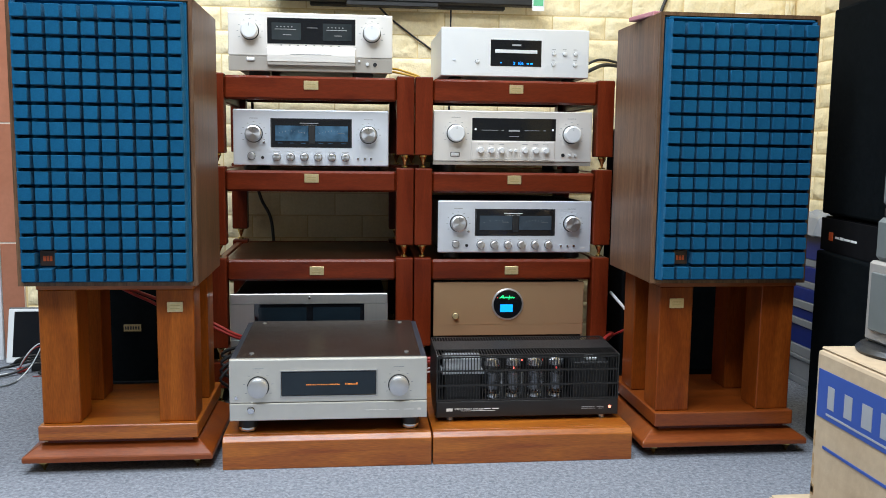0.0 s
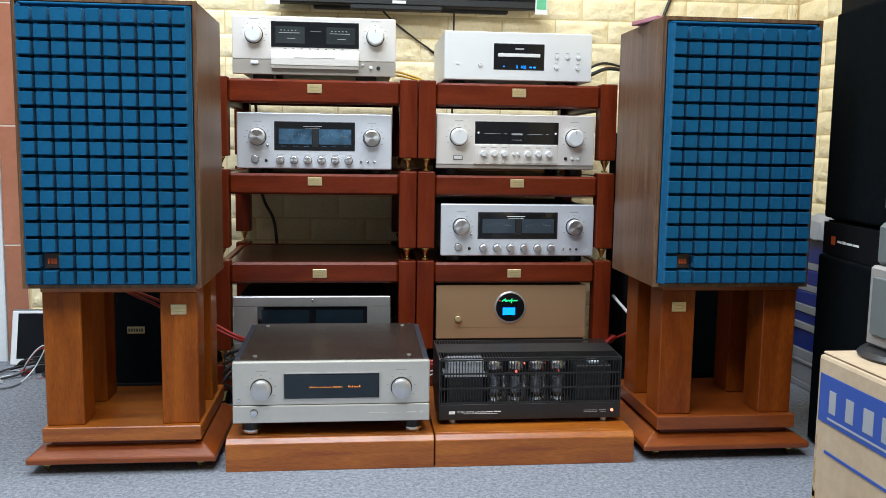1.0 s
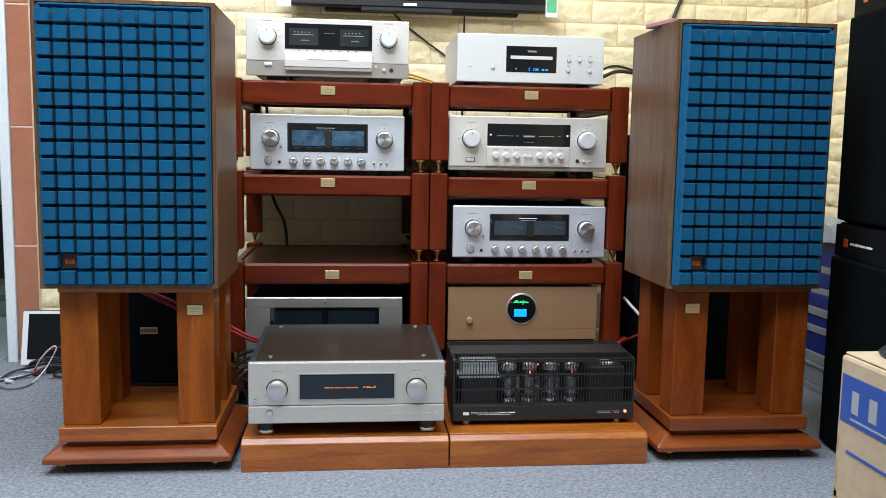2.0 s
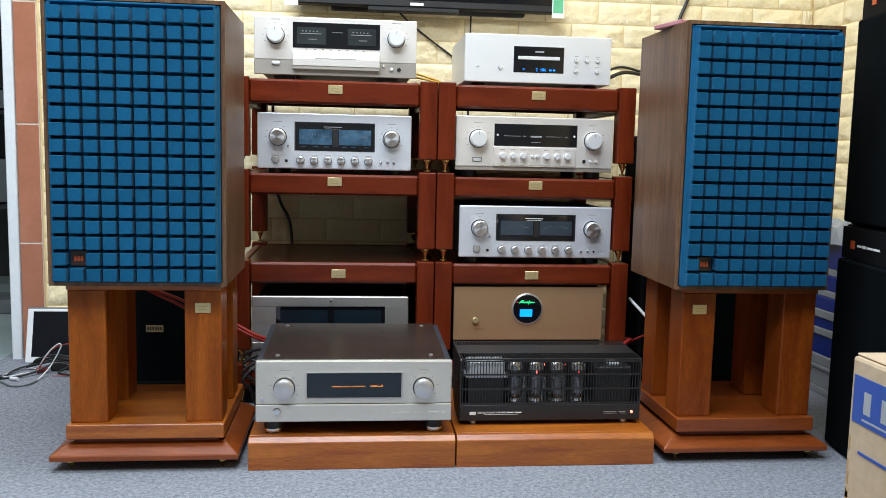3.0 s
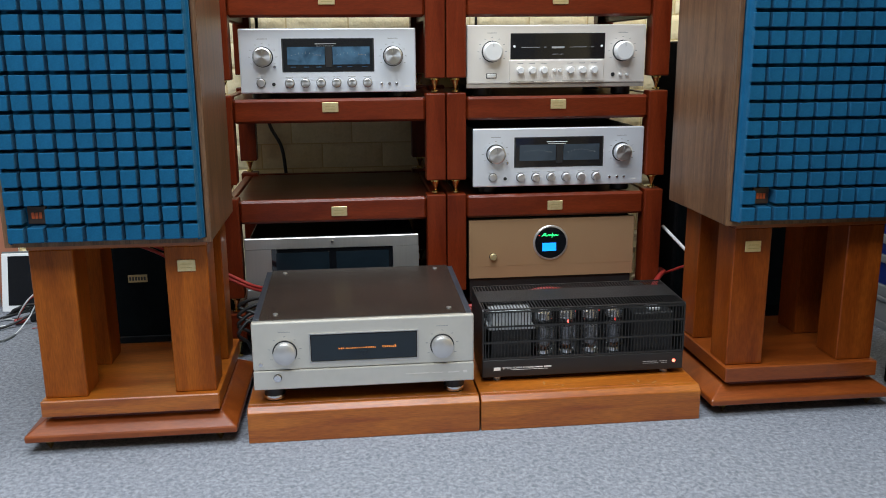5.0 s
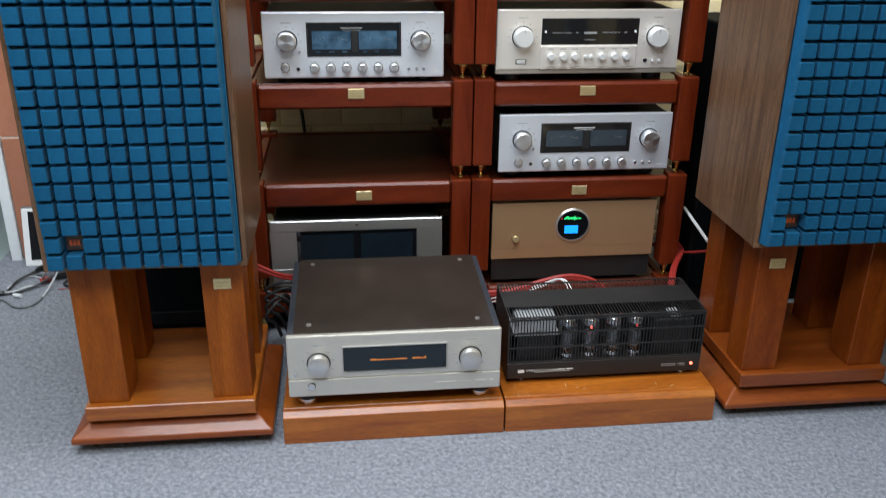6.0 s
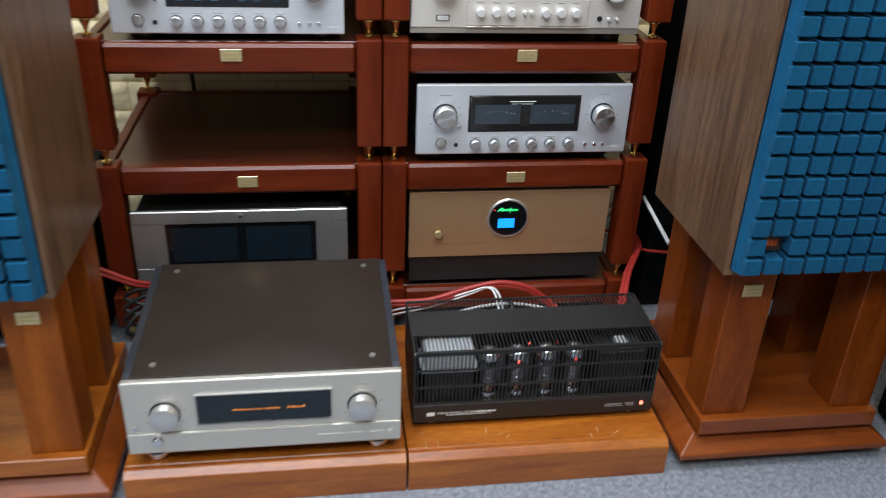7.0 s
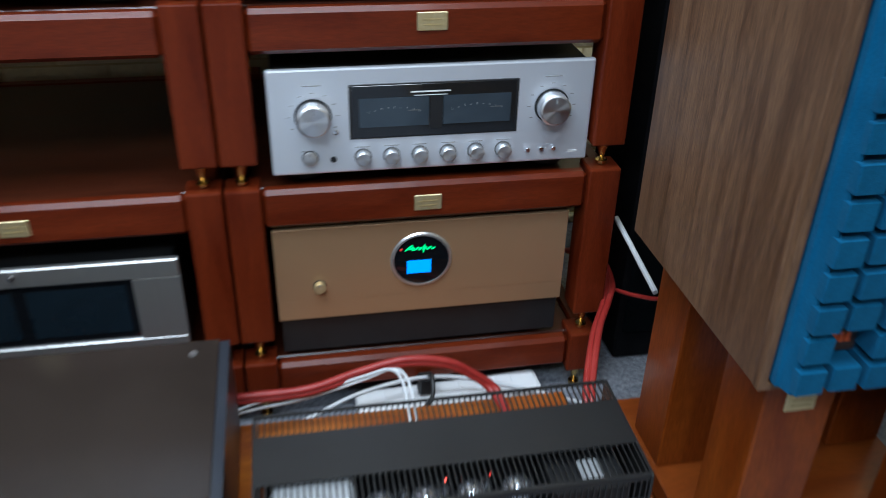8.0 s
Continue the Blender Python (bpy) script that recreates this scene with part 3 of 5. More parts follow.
def meter_amplifier(at, w, h, foot, label, meter_mat, lit=False, group="silver meter amplifiers"):
    """Integrated amplifier with two meters behind one window and a row of six small knobs."""
    t = thing("integrated_amplifier", at, label, "amplifier", group)
    d = 0.36
    z0, z1 = foot, foot + h
    part("case", boxm(-w / 2 + 0.006, w / 2 - 0.006, 0.010, d, z0 + 0.004, z1 - 0.004, bevel=0.003), M_BLACK, t, "black metal case")
    bm = bmesh.new()
    for k in range(9):
        box(bm, w * 0.15 + 0.012 * k, w * 0.15 + 0.012 * k + 0.006, 0.2, 0.32, z1 - 0.0042, z1 - 0.0028)
    part("vent", bm, M_CHARCOAL, t)
    face_plate(t, w, z0, z1, 0.0098, M_SILVER, 0.003)
    X = lambda u: (u - 0.5) * w
    Z = lambda v: z1 - v * h
    part("window_bezel", boxm(X(0.238), X(0.760), -0.0008, 0.0042, Z(0.675), Z(0.155), bevel=0.0006), M_BLACK, t, "dark window bezel")
    fr = part("meter_window", boxm(X(0.246), X(0.752), -0.0013, 0.004, Z(0.662), Z(0.170), bevel=0.0005), M_GLASSBLACK, t, "dark glass meter window")
    for a, b in ((0.268, 0.480), (0.524, 0.735)):
        m = part("meter", boxm(X(a), X(b), -0.0022, -0.0014, Z(0.560), Z(0.285)), meter_mat, fr, "blue-lit power meter" if lit else "grey power meter")
        bm = bmesh.new()
        n = 9
        for k in range(n):
            u = -1 + 2 * k / (n - 1)
            cx, cz = X((a + b) / 2) + u * 0.034, Z(0.385) - 0.006 * u * u
            box(bm, cx - 0.0003, cx + 0.0003, -0.0025, -0.0021, cz, cz + (0.0030 if k % 2 == 0 else 0.0018))
        part("scale", bm, M_GREY_INK, m)
        part("needle", boxm(X(b) - 0.028, X(b) - 0.012, -0.0026, -0.0022, Z(0.415), Z(0.408)), M_INK, m)
    part("divider", boxm(X(0.484), X(0.520), -0.0020, -0.0013, Z(0.600), Z(0.275)), M_BLACK, fr)
    if lit:
        bar_row([(X(u), X(u + 0.030), -0.0016, Z(0.602), Z(0.590)) for u in (0.285, 0.36, 0.43, 0.545, 0.605, 0.69)], M_METER_BLUE, fr, "lit_legend")
    bar_row([(X(0.425), X(0.545), -0.0024, Z(0.245), Z(0.233)), (X(0.435), X(0.535), -0.0024, Z(0.275), Z(0.270))], M_PALE_INK if not lit else M_GREY_INK, fr)
    for u in (0.131, 0.868):
        knob(t, X(u), Z(0.435), 0.0222, 0.022, -0.0005, M_KNOB)
        ticks(t, X(u), Z(0.435), 0.0222, 0.0, M_GREY_INK, 9)
    for k in range(6):
        kn = knob(t, X(0.276 + 0.0885 * k), Z(0.845), 0.0102, 0.013, -0.0005, M_KNOB, ring=False, name="small_knob")
        part("knob_ring", lathe(bmesh.new(), [(0.0116, 0.0002), (0.0116, 0.0010), (0.0104, 0.0011)], (0, 0, 0), "y", 24), M_INK, kn)
    bar_row([(X(0.254 + 0.0885 * k), X(0.298 + 0.0885 * k), 0.0, Z(0.755), Z(0.755) + 0.001) for k in range(6)] + [(X(0.09), X(0.125), 0.0, Z(0.77), Z(0.77) + 0.001)], M_GREY_INK, t)
    knob(t, X(0.115), Z(0.835), 0.0098, 0.006, -0.0005, M_BEAD, name="power_button")
    part("socket", lathe(bmesh.new(), [(0.0042, 0.0), (0.0042, 0.002), (0.003, 0.002)], (X(0.186), 0, Z(0.860)), "y", 16), M_BLACK, t)
    for u in (0.80, 0.845, 0.885):
        knob(t, X(u), Z(0.865), 0.0032, 0.004, -0.0005, M_CHROME, ring=False, name="push_button")
    knob(t, X(0.196), Z(0.59), 0.0035, 0.003, -0.0005, M_CHROME, ring=False, name="sensor")
    bar_row([(X(0.935), X(0.965), 0.0, Z(0.92), Z(0.90))], M_PALE_INK, t)
    feet(t, w, d, foot + 0.004)
    return t


meter_amplifier((-0.292, 2.652, 0.6505), 0.422, 0.152, 0.0140, "silver integrated amplifier with blue-lit twin meters on the rack", M_METER_BLUE, lit=True)
meter_amplifier((0.2775, 2.638, 0.4055), 0.440, 0.147, 0.0195, "silver integrated amplifier with grey twin meters on the rack", M_METER)


def control_amplifier(at, w, h, foot):
    """Champagne amplifier with a wide black display and a framed lower panel of small knobs."""
    t = thing("integrated_amplifier", at, "champagne integrated amplifier with black display window on the rack", "amplifier")
    d, z0, z1 = 0.37, foot, foot + h
    X = lambda u: (u - 0.5) * w
    Z = lambda v: z1 - v * h
    part("case", boxm(-w / 2 + 0.006, w / 2 - 0.006, 0.012, d, z0 + 0.003, z1 - 0.004, bevel=0.003), M_BLACK, t, "black metal case")
    part("face_plate", boxm(-w / 2, w / 2, 0, 0.0118, Z(0.93), z1, bevel=0.0025, segs=2), M_WARM, t)
    part("lower_band", boxm(-w / 2, w / 2, 0.002, 0.0118, z0, Z(0.932), bevel=0.001), M_WARM_DARK, t, "darker lower band")
    win = part("display_window", boxm(X(0.241), X(0.769), -0.0012, 0.004, Z(0.545), Z(0.135), bevel=0.0008), M_GLASSBLACK, t, "black glass display window")
    bar_row([(X(0.30), X(0.405), -0.0017, Z(0.36), Z(0.352)), (X(0.425), X(0.44), -0.0017, Z(0.36), Z(0.35)), (X(0.57), X(0.665), -0.0017, Z(0.36), Z(0.352)),
             (X(0.69), X(0.705), -0.0017, Z(0.36), Z(0.35)), (X(0.475), X(0.535), -0.0017, Z(0.47), Z(0.463)), (X(0.47), X(0.54), -0.0017, Z(0.375), Z(0.345))], M_GREY_INK, win)
    for u in (0.262, 0.750):
        part("indicator", lathe(bmesh.new(), [(0.003, 0), (0.003, 0.0022)], (X(u), 0, Z(0.34)), "y", 14), M_PLASTIC, win, "pale round indicator")
    part("sub_panel", boxm(X(0.235), X(0.765), -0.0026, 0.002, Z(0.90), Z(0.556), bevel=0.0015), M_WARM, t)
    part("panel_lip", boxm(X(0.235), X(0.765), -0.0040, 0.002, Z(0.925), Z(0.902), bevel=0.0008), M_WARM_DARK, t)
    for u in (0.140, 0.870):
        knob(t, X(u), Z(0.42), 0.0235, 0.024, -0.0005, M_WHITE_SILVER)
        ticks(t, X(u), Z(0.42), 0.0235, 0.0, M_GREY_INK, 9)
    for u in (0.294, 0.361, 0.425, 0.574, 0.641, 0.706):
        knob(t, X(u), Z(0.72), 0.0085, 0.014, -0.0028, M_WHITE_SILVER, ring=False, name="small_knob")
    for u in (0.485, 0.515):
        knob(t, X(u), Z(0.725), 0.0040, 0.008, -0.0028, M_WHITE_SILVER, ring=False, name="push_button")
    bar_row([(X(u - 0.016), X(u + 0.016), -0.0027, Z(0.615), Z(0.605)) for u in (0.294, 0.361, 0.425, 0.574, 0.641, 0.706)], M_GREY_INK, t)
    fr = part("power_button", boxm(X(0.112), X(0.160), -0.0032, 0.0, Z(0.835), Z(0.775), bevel=0.0012), M_WHITE_SILVER, t)
    part("button_frame", boxm(X(0.107), X(0.165), -0.0008, 0.0004, Z(0.845), Z(0.765)), M_INK, fr)
    part("socket", lathe(bmesh.new(), [(0.005, 0.0), (0.005, 0.002), (0.003, 0.002)], (X(0.818), 0, Z(0.80)), "y", 16), M_BLACK, t)
    for u in (0.859, 0.895):
        knob(t, X(u), Z(0.80), 0.0036, 0.008, -0.0005, M_WHITE_SILVER, ring=False, name="push_button")
    feet(t, w, d, foot + 0.003)
    return t


control_amplifier((0.2665, 2.640, 0.6505), 0.449, 0.151, 0.0205)


def two_tone_amplifier(at, w, h, foot):
    """Champagne amplifier with a wide meter window, a proud lower flap and a grey lower band."""
    t = thing("integrated_amplifier", at, "two-tone champagne integrated amplifier with wide meter window on the rack", "amplifier")
    d, z0, z1 = 0.38, foot, foot + h
    X = lambda u: (u - 0.5) * w
    Z = lambda v: z1 - v * h
    part("case", boxm(-w / 2 + 0.006, w / 2 - 0.006, 0.012, d, z0 + 0.012, z1 - 0.004, bevel=0.003), M_BLACK, t, "black metal case")
    part("face_plate", boxm(-w / 2, w / 2, 0, 0.0118, Z(0.74), z1, bevel=0.002, segs=2), M_WARM, t)
    part("lower_band", boxm(-w / 2, w / 2, 0.001, 0.0118, Z(1.0), Z(0.742), bevel=0.0015), M_WARM_DARK, t, "grey champagne lower band")
    win = part("meter_window", boxm(X(0.235), X(0.771), -0.0012, 0.004, Z(0.53), Z(0.085), bevel=0.0008), M_GLASSBLACK, t, "black glass meter window")
    for a, b in ((0.262, 0.44), (0.572, 0.748)):
        part("meter", boxm(X(a), X(b), -0.0020, -0.0013, Z(0.46), Z(0.17)), M_METER_PALE, win, "grey power meter")
        c = (a + b) / 2
        bar_row([(X(a + 0.02), X(b - 0.03), -0.0023, Z(0.285), Z(0.275)), (X(c - 0.02), X(c + 0.03), -0.0023, Z(0.38), Z(0.37))]
                + [(X(a + 0.03 + 0.022 * k), X(a + 0.038 + 0.022 * k), -0.0023, Z(0.245), Z(0.23)) for k in range(5)], M_GREY_INK, win, "scale")
    bar_row([(X(0.475), X(0.54), -0.0016, Z(0.255), Z(0.240))], M_INK, win)
    bm = prism(bmesh.new(), [(0.0, Z(0.57)), (-0.010, Z(0.60)), (-0.012, Z(0.72)), (-0.012, Z(0.84)), (0.0, Z(0.84))], X(0.235), X(0.771))
    bmesh.ops.bevel(bm, geom=bm.edges[:], offset=0.001, segments=1, affect="EDGES")
    flap = part("flap", bm, M_WARM, t, "champagne lower flap")
    part("flap_lip", boxm(X(0.236), X(0.770), -0.011, 0.001, Z(0.90), Z(0.842), bevel=0.001), M_WARM_DARK, flap)
    bar_row([(X(0.375), X(0.625), -0.0122, Z(0.715), Z(0.705))], M_GREY_INK, flap)
    bar_row([(X(0.315 + 0.05 * k), X(0.325 + 0.05 * k), 0.0, Z(0.555), Z(0.542)) for k in range(8)], M_INK, t)
    for u in (0.131, 0.872):
        knob(t, X(u), Z(0.322), 0.0222, 0.026, -0.0005, M_WHITE_SILVER)
        ticks(t, X(u), Z(0.322), 0.0222, 0.0, M_GREY_INK, 9)
    part("power_button", boxm(X(0.108), X(0.158), -0.0045, 0.0008, Z(0.835), Z(0.77), bevel=0.003, segs=2), M_WHITE_SILVER, t)
    knob(t, X(0.845), Z(0.85), 0.0045, 0.006, 0.0005, M_WHITE_SILVER, ring=False, name="push_button")
    knob(t, X(0.795), Z(0.80), 0.0030, 0.004, 0.0005, M_WHITE_SILVER, ring=False, name="push_button")
    part("socket", lathe(bmesh.new(), [(0.0055, 0.0), (0.0055, 0.002), (0.003, 0.002)], (X(0.892), 0.001, Z(0.855)), "y", 16), M_BLACK, t)
    for x in (-w * 0.318, w * 0.318):
        for y in (0.02, d - 0.09):
            part("foot", boxm(x - 0.028, x + 0.028, y, y + 0.06, 0.0, foot + 0.0118, bevel=0.002), M_BLACK, t)
    return t


two_tone_amplifier((-0.2912, 2.640, 0.9005), 0.438, 0.154, 0.0170)


def disc_player(at, w, h, foot):
    t = thing("disc_player", at, "pale silver compact disc player with blue display on the rack", "disc player")
    d, z0, z1 = 0.33, foot, foot + h
    X = lambda u: (u - 0.5) * w
    Z = lambda v: z1 - v * h
    part("case", boxm(-w / 2 + 0.002, w / 2 - 0.002, 0.009, d, z0, z1, bevel=0.002), M_WHITE_SILVER, t)
    part("face_plate", boxm(-w / 2, w / 2, 0, 0.0088, z0, z1, bevel=0.002), M_WHITE_SILVER, t)
    win = part("display_window", boxm(X(0.331), X(0.674), -0.0012, 0.004, Z(0.78), Z(0.235), bevel=0.0008), M_GLASSBLACK, t, "black display window")
    part("disc_tray", boxm(X(0.36), X(0.645), -0.0030, -0.0013, Z(0.51), Z(0.44), bevel=0.0005), M_WHITE_SILVER, win, "slim silver disc tray")
    bar_row([(X(0.475), X(0.535), -0.0016, Z(0.36), Z(0.325))], M_GREY_INK, win)
    bar_row([(X(0.395), X(0.405), -0.0017, Z(0.72), Z(0.70)), (X(0.575), X(0.59), -0.0017, Z(0.735), Z(0.705)), (X(0.60), X(0.615), -0.0017, Z(0.735), Z(0.705))], M_BLUE, win, "display_mark")
    cu = bpy.data.curves.new("digits", "FONT")
    cu.body, cu.size, cu.align_x, cu.extrude = "2  106", 0.0115, "LEFT", 0.0001
    tx = new("digits", cu)
    tx.matrix_basis = pose(X(0.482), -0.0019, Z(0.745), 90)
    tx.parent = win
    cu.materials.append(M_BLUE)
    for u, v in ((0.759, 0.5), (0.832, 0.5), (0.906, 0.5), (0.757, 0.72), (0.904, 0.725), (0.242, 0.69)):
        knob(t, X(u), Z(v), 0.0052, 0.003, -0.0005, M_WHITE_SILVER, name="push_button")
    part("standby_button", boxm(X(0.078), X(0.100), -0.002, 0.0, Z(0.69), Z(0.655), bevel=0.0005), M_SILVER, t)
    bar_row([(X(u - 0.012), X(u + 0.012), 0.0, Z(v - 0.085), Z(v - 0.095)) for u, v in ((0.759, 0.5), (0.832, 0.5), (0.906, 0.5), (0.757, 0.72), (0.904, 0.72))], M_GREY_INK, t)
    feet(t, w, d, foot, 0.02)
    return t


disc_player((0.2685, 2.640, 0.9005), 0.415, 0.131, 0.0150)


def gold_amplifier(at, w):
    t = thing("power_amplifier", at, "gold monoblock power amplifier with round lit display in the rack", "amplifier")
    d = 0.37
    z0, z1 = 0.075, 0.228
    X = lambda u: (u - 0.5) * w
    Z = lambda v: z1 - v * (z1 - z0)
    part("case", boxm(-w / 2 + 0.010, w / 2 - 0.010, 0.016, d, 0.012, z1 + 0.004, bevel=0.003), M_BLACK, t, "black finned case")
    bm = bmesh.new()
    for k in range(16):
        box(bm, w / 2 - 0.010, w / 2 - 0.001, 0.03 + 0.02 * k, 0.038 + 0.02 * k, 0.03, z1 - 0.01)
    part("heat_sink", bm, M_BRASS, t, "gilt heat sink fins")
    part("face_plate", boxm(-w / 2, w / 2, 0, 0.0155, Z(0.797), z1, bevel=0.0003), M_GOLD, t)
    part("lower_plate", boxm(-w / 2, w / 2, 0.0004, 0.0155, z0, Z(0.7972), bevel=0.0002), M_GOLD, t)
    part("plinth_band", boxm(-w / 2 + 0.003, w / 2 - 0.003, 0.008, 0.0155, 0.012, z0 - 0.0005), M_BLACK, t, "black band under the gold face")
    cx, cz = X(0.490), Z(0.415)
    dsp = part("display", lathe(bmesh.new(), [(0.041, -0.002), (0.041, 0.0015), (0.0005, 0.0015)], (cx, 0, cz), "y", 48), M_GLASSBLACK, t, "round black display")
    part("bezel", lathe(bmesh.new(), [(0.0412, 0.0005), (0.0412, 0.0035), (0.0438, 0.0032), (0.0462, 0.0005)], (cx, 0, cz), "y", 48), M_BEAD, dsp, "bright metal ring")
    strokes = (((-0.024, 0.017), (-0.017, 0.0235), (-0.013, 0.0245), (-0.014, 0.018), (-0.008, 0.0185)), ((-0.022, 0.0195), (-0.010, 0.0205)),
               ((-0.009, 0.018), (-0.005, 0.0215), (-0.003, 0.0175), (0.0, 0.0215), (0.003, 0.0175), (0.006, 0.0215), (0.009, 0.0175), (0.013, 0.0215), (0.016, 0.0180), (0.020, 0.0205)),
               ((0.0045, 0.0255), (0.0030, 0.0130)))
    bm = bmesh.new()
    for line in strokes:
        sweep(bm, [(cx + a, -0.0024, cz + b) for a, b in line], 0.0008, 6, 3)
    part("script_mark", bm, M_GREEN, dsp, "green lit scrawl")
    part("standby_lamp", lathe(bmesh.new(), [(0.0016, 0.0014), (0.0016, 0.0022), (0.0004, 0.0024)], (cx - 0.030, 0, cz + 0.0195), "y", 12), M_GLOW_DIM, dsp, "tiny red lamp")
    part("level_window", boxm(cx - 0.0215, cx + 0.0145, -0.0024, -0.0016, cz - 0.022, cz - 0.0005), M_BLUE, dsp, "blue lit window")
    knob(t, X(0.143), Z(0.625), 0.0088, 0.010, -0.0005, M_PLATE, name="power_button")
    for x in (-w / 2 + 0.05, w / 2 - 0.05):
        for y in (0.05, d - 0.05):
            part("foot", lathe(bmesh.new(), [(0.022, 0), (0.022, 0.0118)], (x, y, 0), segs=18), M_BLACK, t)
    return t


gold_amplifier((0.265, 2.640, 0.1115), 0.434)


def steel_amplifier(at, w):
    t = thing("power_amplifier", at, "brushed steel power amplifier with dark meter window in the rack", "amplifier")
    d, z0, z1 = 0.36, 0.02, 0.199
    part("case", boxm(-w / 2 + 0.008, w / 2 - 0.008, 0.012, d, z0, z1 - 0.006, bevel=0.003), M_BLACK, t, "black metal case")
    bm = bmesh.new()
    a, b, c = w * 0.350, 0.170, 0.070
    box(bm, -w / 2, w / 2, 0, 0.0118, b, z1, bevel=0.002)
    box(bm, -w / 2, w / 2, 0, 0.0118, z0, c, bevel=0.002)
    box(bm, -w / 2, -a, 0, 0.0116, c + 0.0002, b - 0.0002)
    box(bm, a, w / 2, 0, 0.0116, c + 0.0002, b - 0.0002)
    part("face_plate", bm, M_STEEL, t)
    win = part("meter_window", boxm(-a + 0.0004, a - 0.0004, 0.005, 0.0115, c + 0.0004, b - 0.0004), M_GLASSBLACK, t, "recessed dark meter window")
    for s in (-1, 1):
        part("meter", boxm(s * 0.075 - 0.066, s * 0.075 + 0.066, 0.0040, 0.0048, c + 0.012, b - 0.010), M_METER_DARK, win, "dark power meter")
    knob(t, 0.0, 0.188, 0.0035, 0.003, -0.0005, M_CHROME, ring=False, name="sensor")
    feet(t, w, d, z0, 0.022)
    return t


steel_amplifier((-0.2995, 2.634, 0.1115), 0.434)


def front_amplifier(at, w, h, foot):
    t = thing("preamplifier", at, "champagne amplifier with dark lacquered top on a teak platform", "amplifier")
    d, z0, z1 = 0.362, foot, foot + h
    X = lambda x: x - at[0]
    Z = lambda z: z - at[2]
    bm = prism(bmesh.new(), [(0.014, z0 + 0.004), (0.014, z1 - 0.003), (d, z1 + 0.008), (d, z0 + 0.004)], -w / 2 + 0.014, w / 2 - 0.014)
    part("case", bm, M_BLACK, t, "black metal case")
    bm = prism(bmesh.new(), [(0.014, z1 - 0.0028), (0.014, z1 + 0.001), (d - 0.004, z1 + 0.012), (d, z1 + 0.0082)], -w / 2 + 0.0142, w / 2 - 0.0142)
    top = part("top_panel", bm, M_BROWN_TOP, t, "glossy dark brown top panel")
    for x in (-w / 2 + 0.045, w / 2 - 0.045):
        for y in (0.045, d - 0.03):
            part("screw", lathe(bmesh.new(), [(0.0055, 0), (0.005, 0.0022), (0.002, 0.0022)], (x, y, z1 + 0.0008 + 0.011 * (y - 0.014) / (d - 0.018)), segs=14), M_STEEL, top, "small round screw")
    for s in (-1, 1):
        bm = prism(bmesh.new(), [(0.014, z0 + 0.006), (0.014, z1 - 0.006), (0.03, z1 - 0.001), (d - 0.004, z1 + 0.009), (d - 0.004, z0 + 0.006)], s * (w / 2 - 0.0015) - 0.0123 * (s > 0), s * (w / 2 - 0.0015) + 0.0123 * (s < 0))
        part("side_panel", bm, M_SIDE, t, "blue-black side panel")
    part("face_plate", boxm(-w / 2, w / 2, 0, 0.0138, Z(0.1492), z1, bevel=0.003, segs=2), M_CHAMPAGNE, t)
    part("lower_plate", boxm(-w / 2, w / 2, -0.001, 0.0138, z0, Z(0.1482), bevel=0.002, segs=2), M_CHAMPAGNE, t)
    win = part("display_window", boxm(X(-0.339), X(-0.126), -0.0012, 0.004, Z(0.163), Z(0.221), bevel=0.002), M_GLASSBLACK, t, "dark blue-grey display window")
    part("display_glass", boxm(X(-0.336), X(-0.129), -0.0022, -0.0013, Z(0.166), Z(0.218)), M_METER_DARK, win)
    bm = bmesh.new()
    for x0, x1, a, b in ((-0.339, -0.126, 0.2205, 0.2222), (-0.339, -0.126, 0.1618, 0.1635), (-0.3405, -0.3388, 0.1618, 0.2222), (-0.1262, -0.1245, 0.1618, 0.2222)):
        box(bm, X(x0), X(x1), -0.0030, 0.0, Z(a), Z(b))
    part("window_frame", bm, M_STEEL, win, "slim bright window frame")
    bm = bmesh.new()
    x = X(-0.283)
    rnd = random.Random(5)
    while x < X(-0.172):
        wd = rnd.uniform(0.0012, 0.0034)
        if not X(-0.208) < x < X(-0.198):
            box(bm, x, x + wd, -0.0028, -0.0021, Z(0.1885), Z(0.1885) + (rnd.uniform(0.0012, 0.0028) if x < X(-0.208) else rnd.uniform(0.002, 0.0052)))
        x += wd + 0.0012
    part("lit_script", bm, M_AMBER, win, "amber lit marks")
    for x in (-0.3885, -0.0765):
        knob(t, X(x), Z(0.186), 0.0220, 0.018, -0.0005, M_BEAD, dome=True)
        ticks(t, X(x), Z(0.187), 0.0215, 0.0, M_GREY_INK, 7)
    k = knob(t, X(-0.405), Z(0.133), 0.0075, 0.005, -0.0012, M_CHROME, name="power_button")
    knob(t, X(-0.4365), Z(0.162), 0.0042, 0.003, -0.0005, M_CHROME, ring=False, name="push_button")
    bar_row([(X(-0.15), X(-0.105), -0.001, Z(0.128), Z(0.1292)), (X(-0.098), X(-0.075), -0.001, Z(0.128), Z(0.1292)), (X(-0.065), X(-0.042), -0.001, Z(0.1275), Z(0.1297)),
             (X(-0.034), X(-0.026), -0.001, Z(0.1265), Z(0.131))], M_WARM, t)
    feet(t, w, d, foot + 0.004, 0.021, M_BLACK, M_CHROME, 0.036, 0.042)
    return t


front_amplifier((-0.232, 2.148, 0.0745), 0.440, 0.1400, 0.0340)

# ---- valve amplifier ----


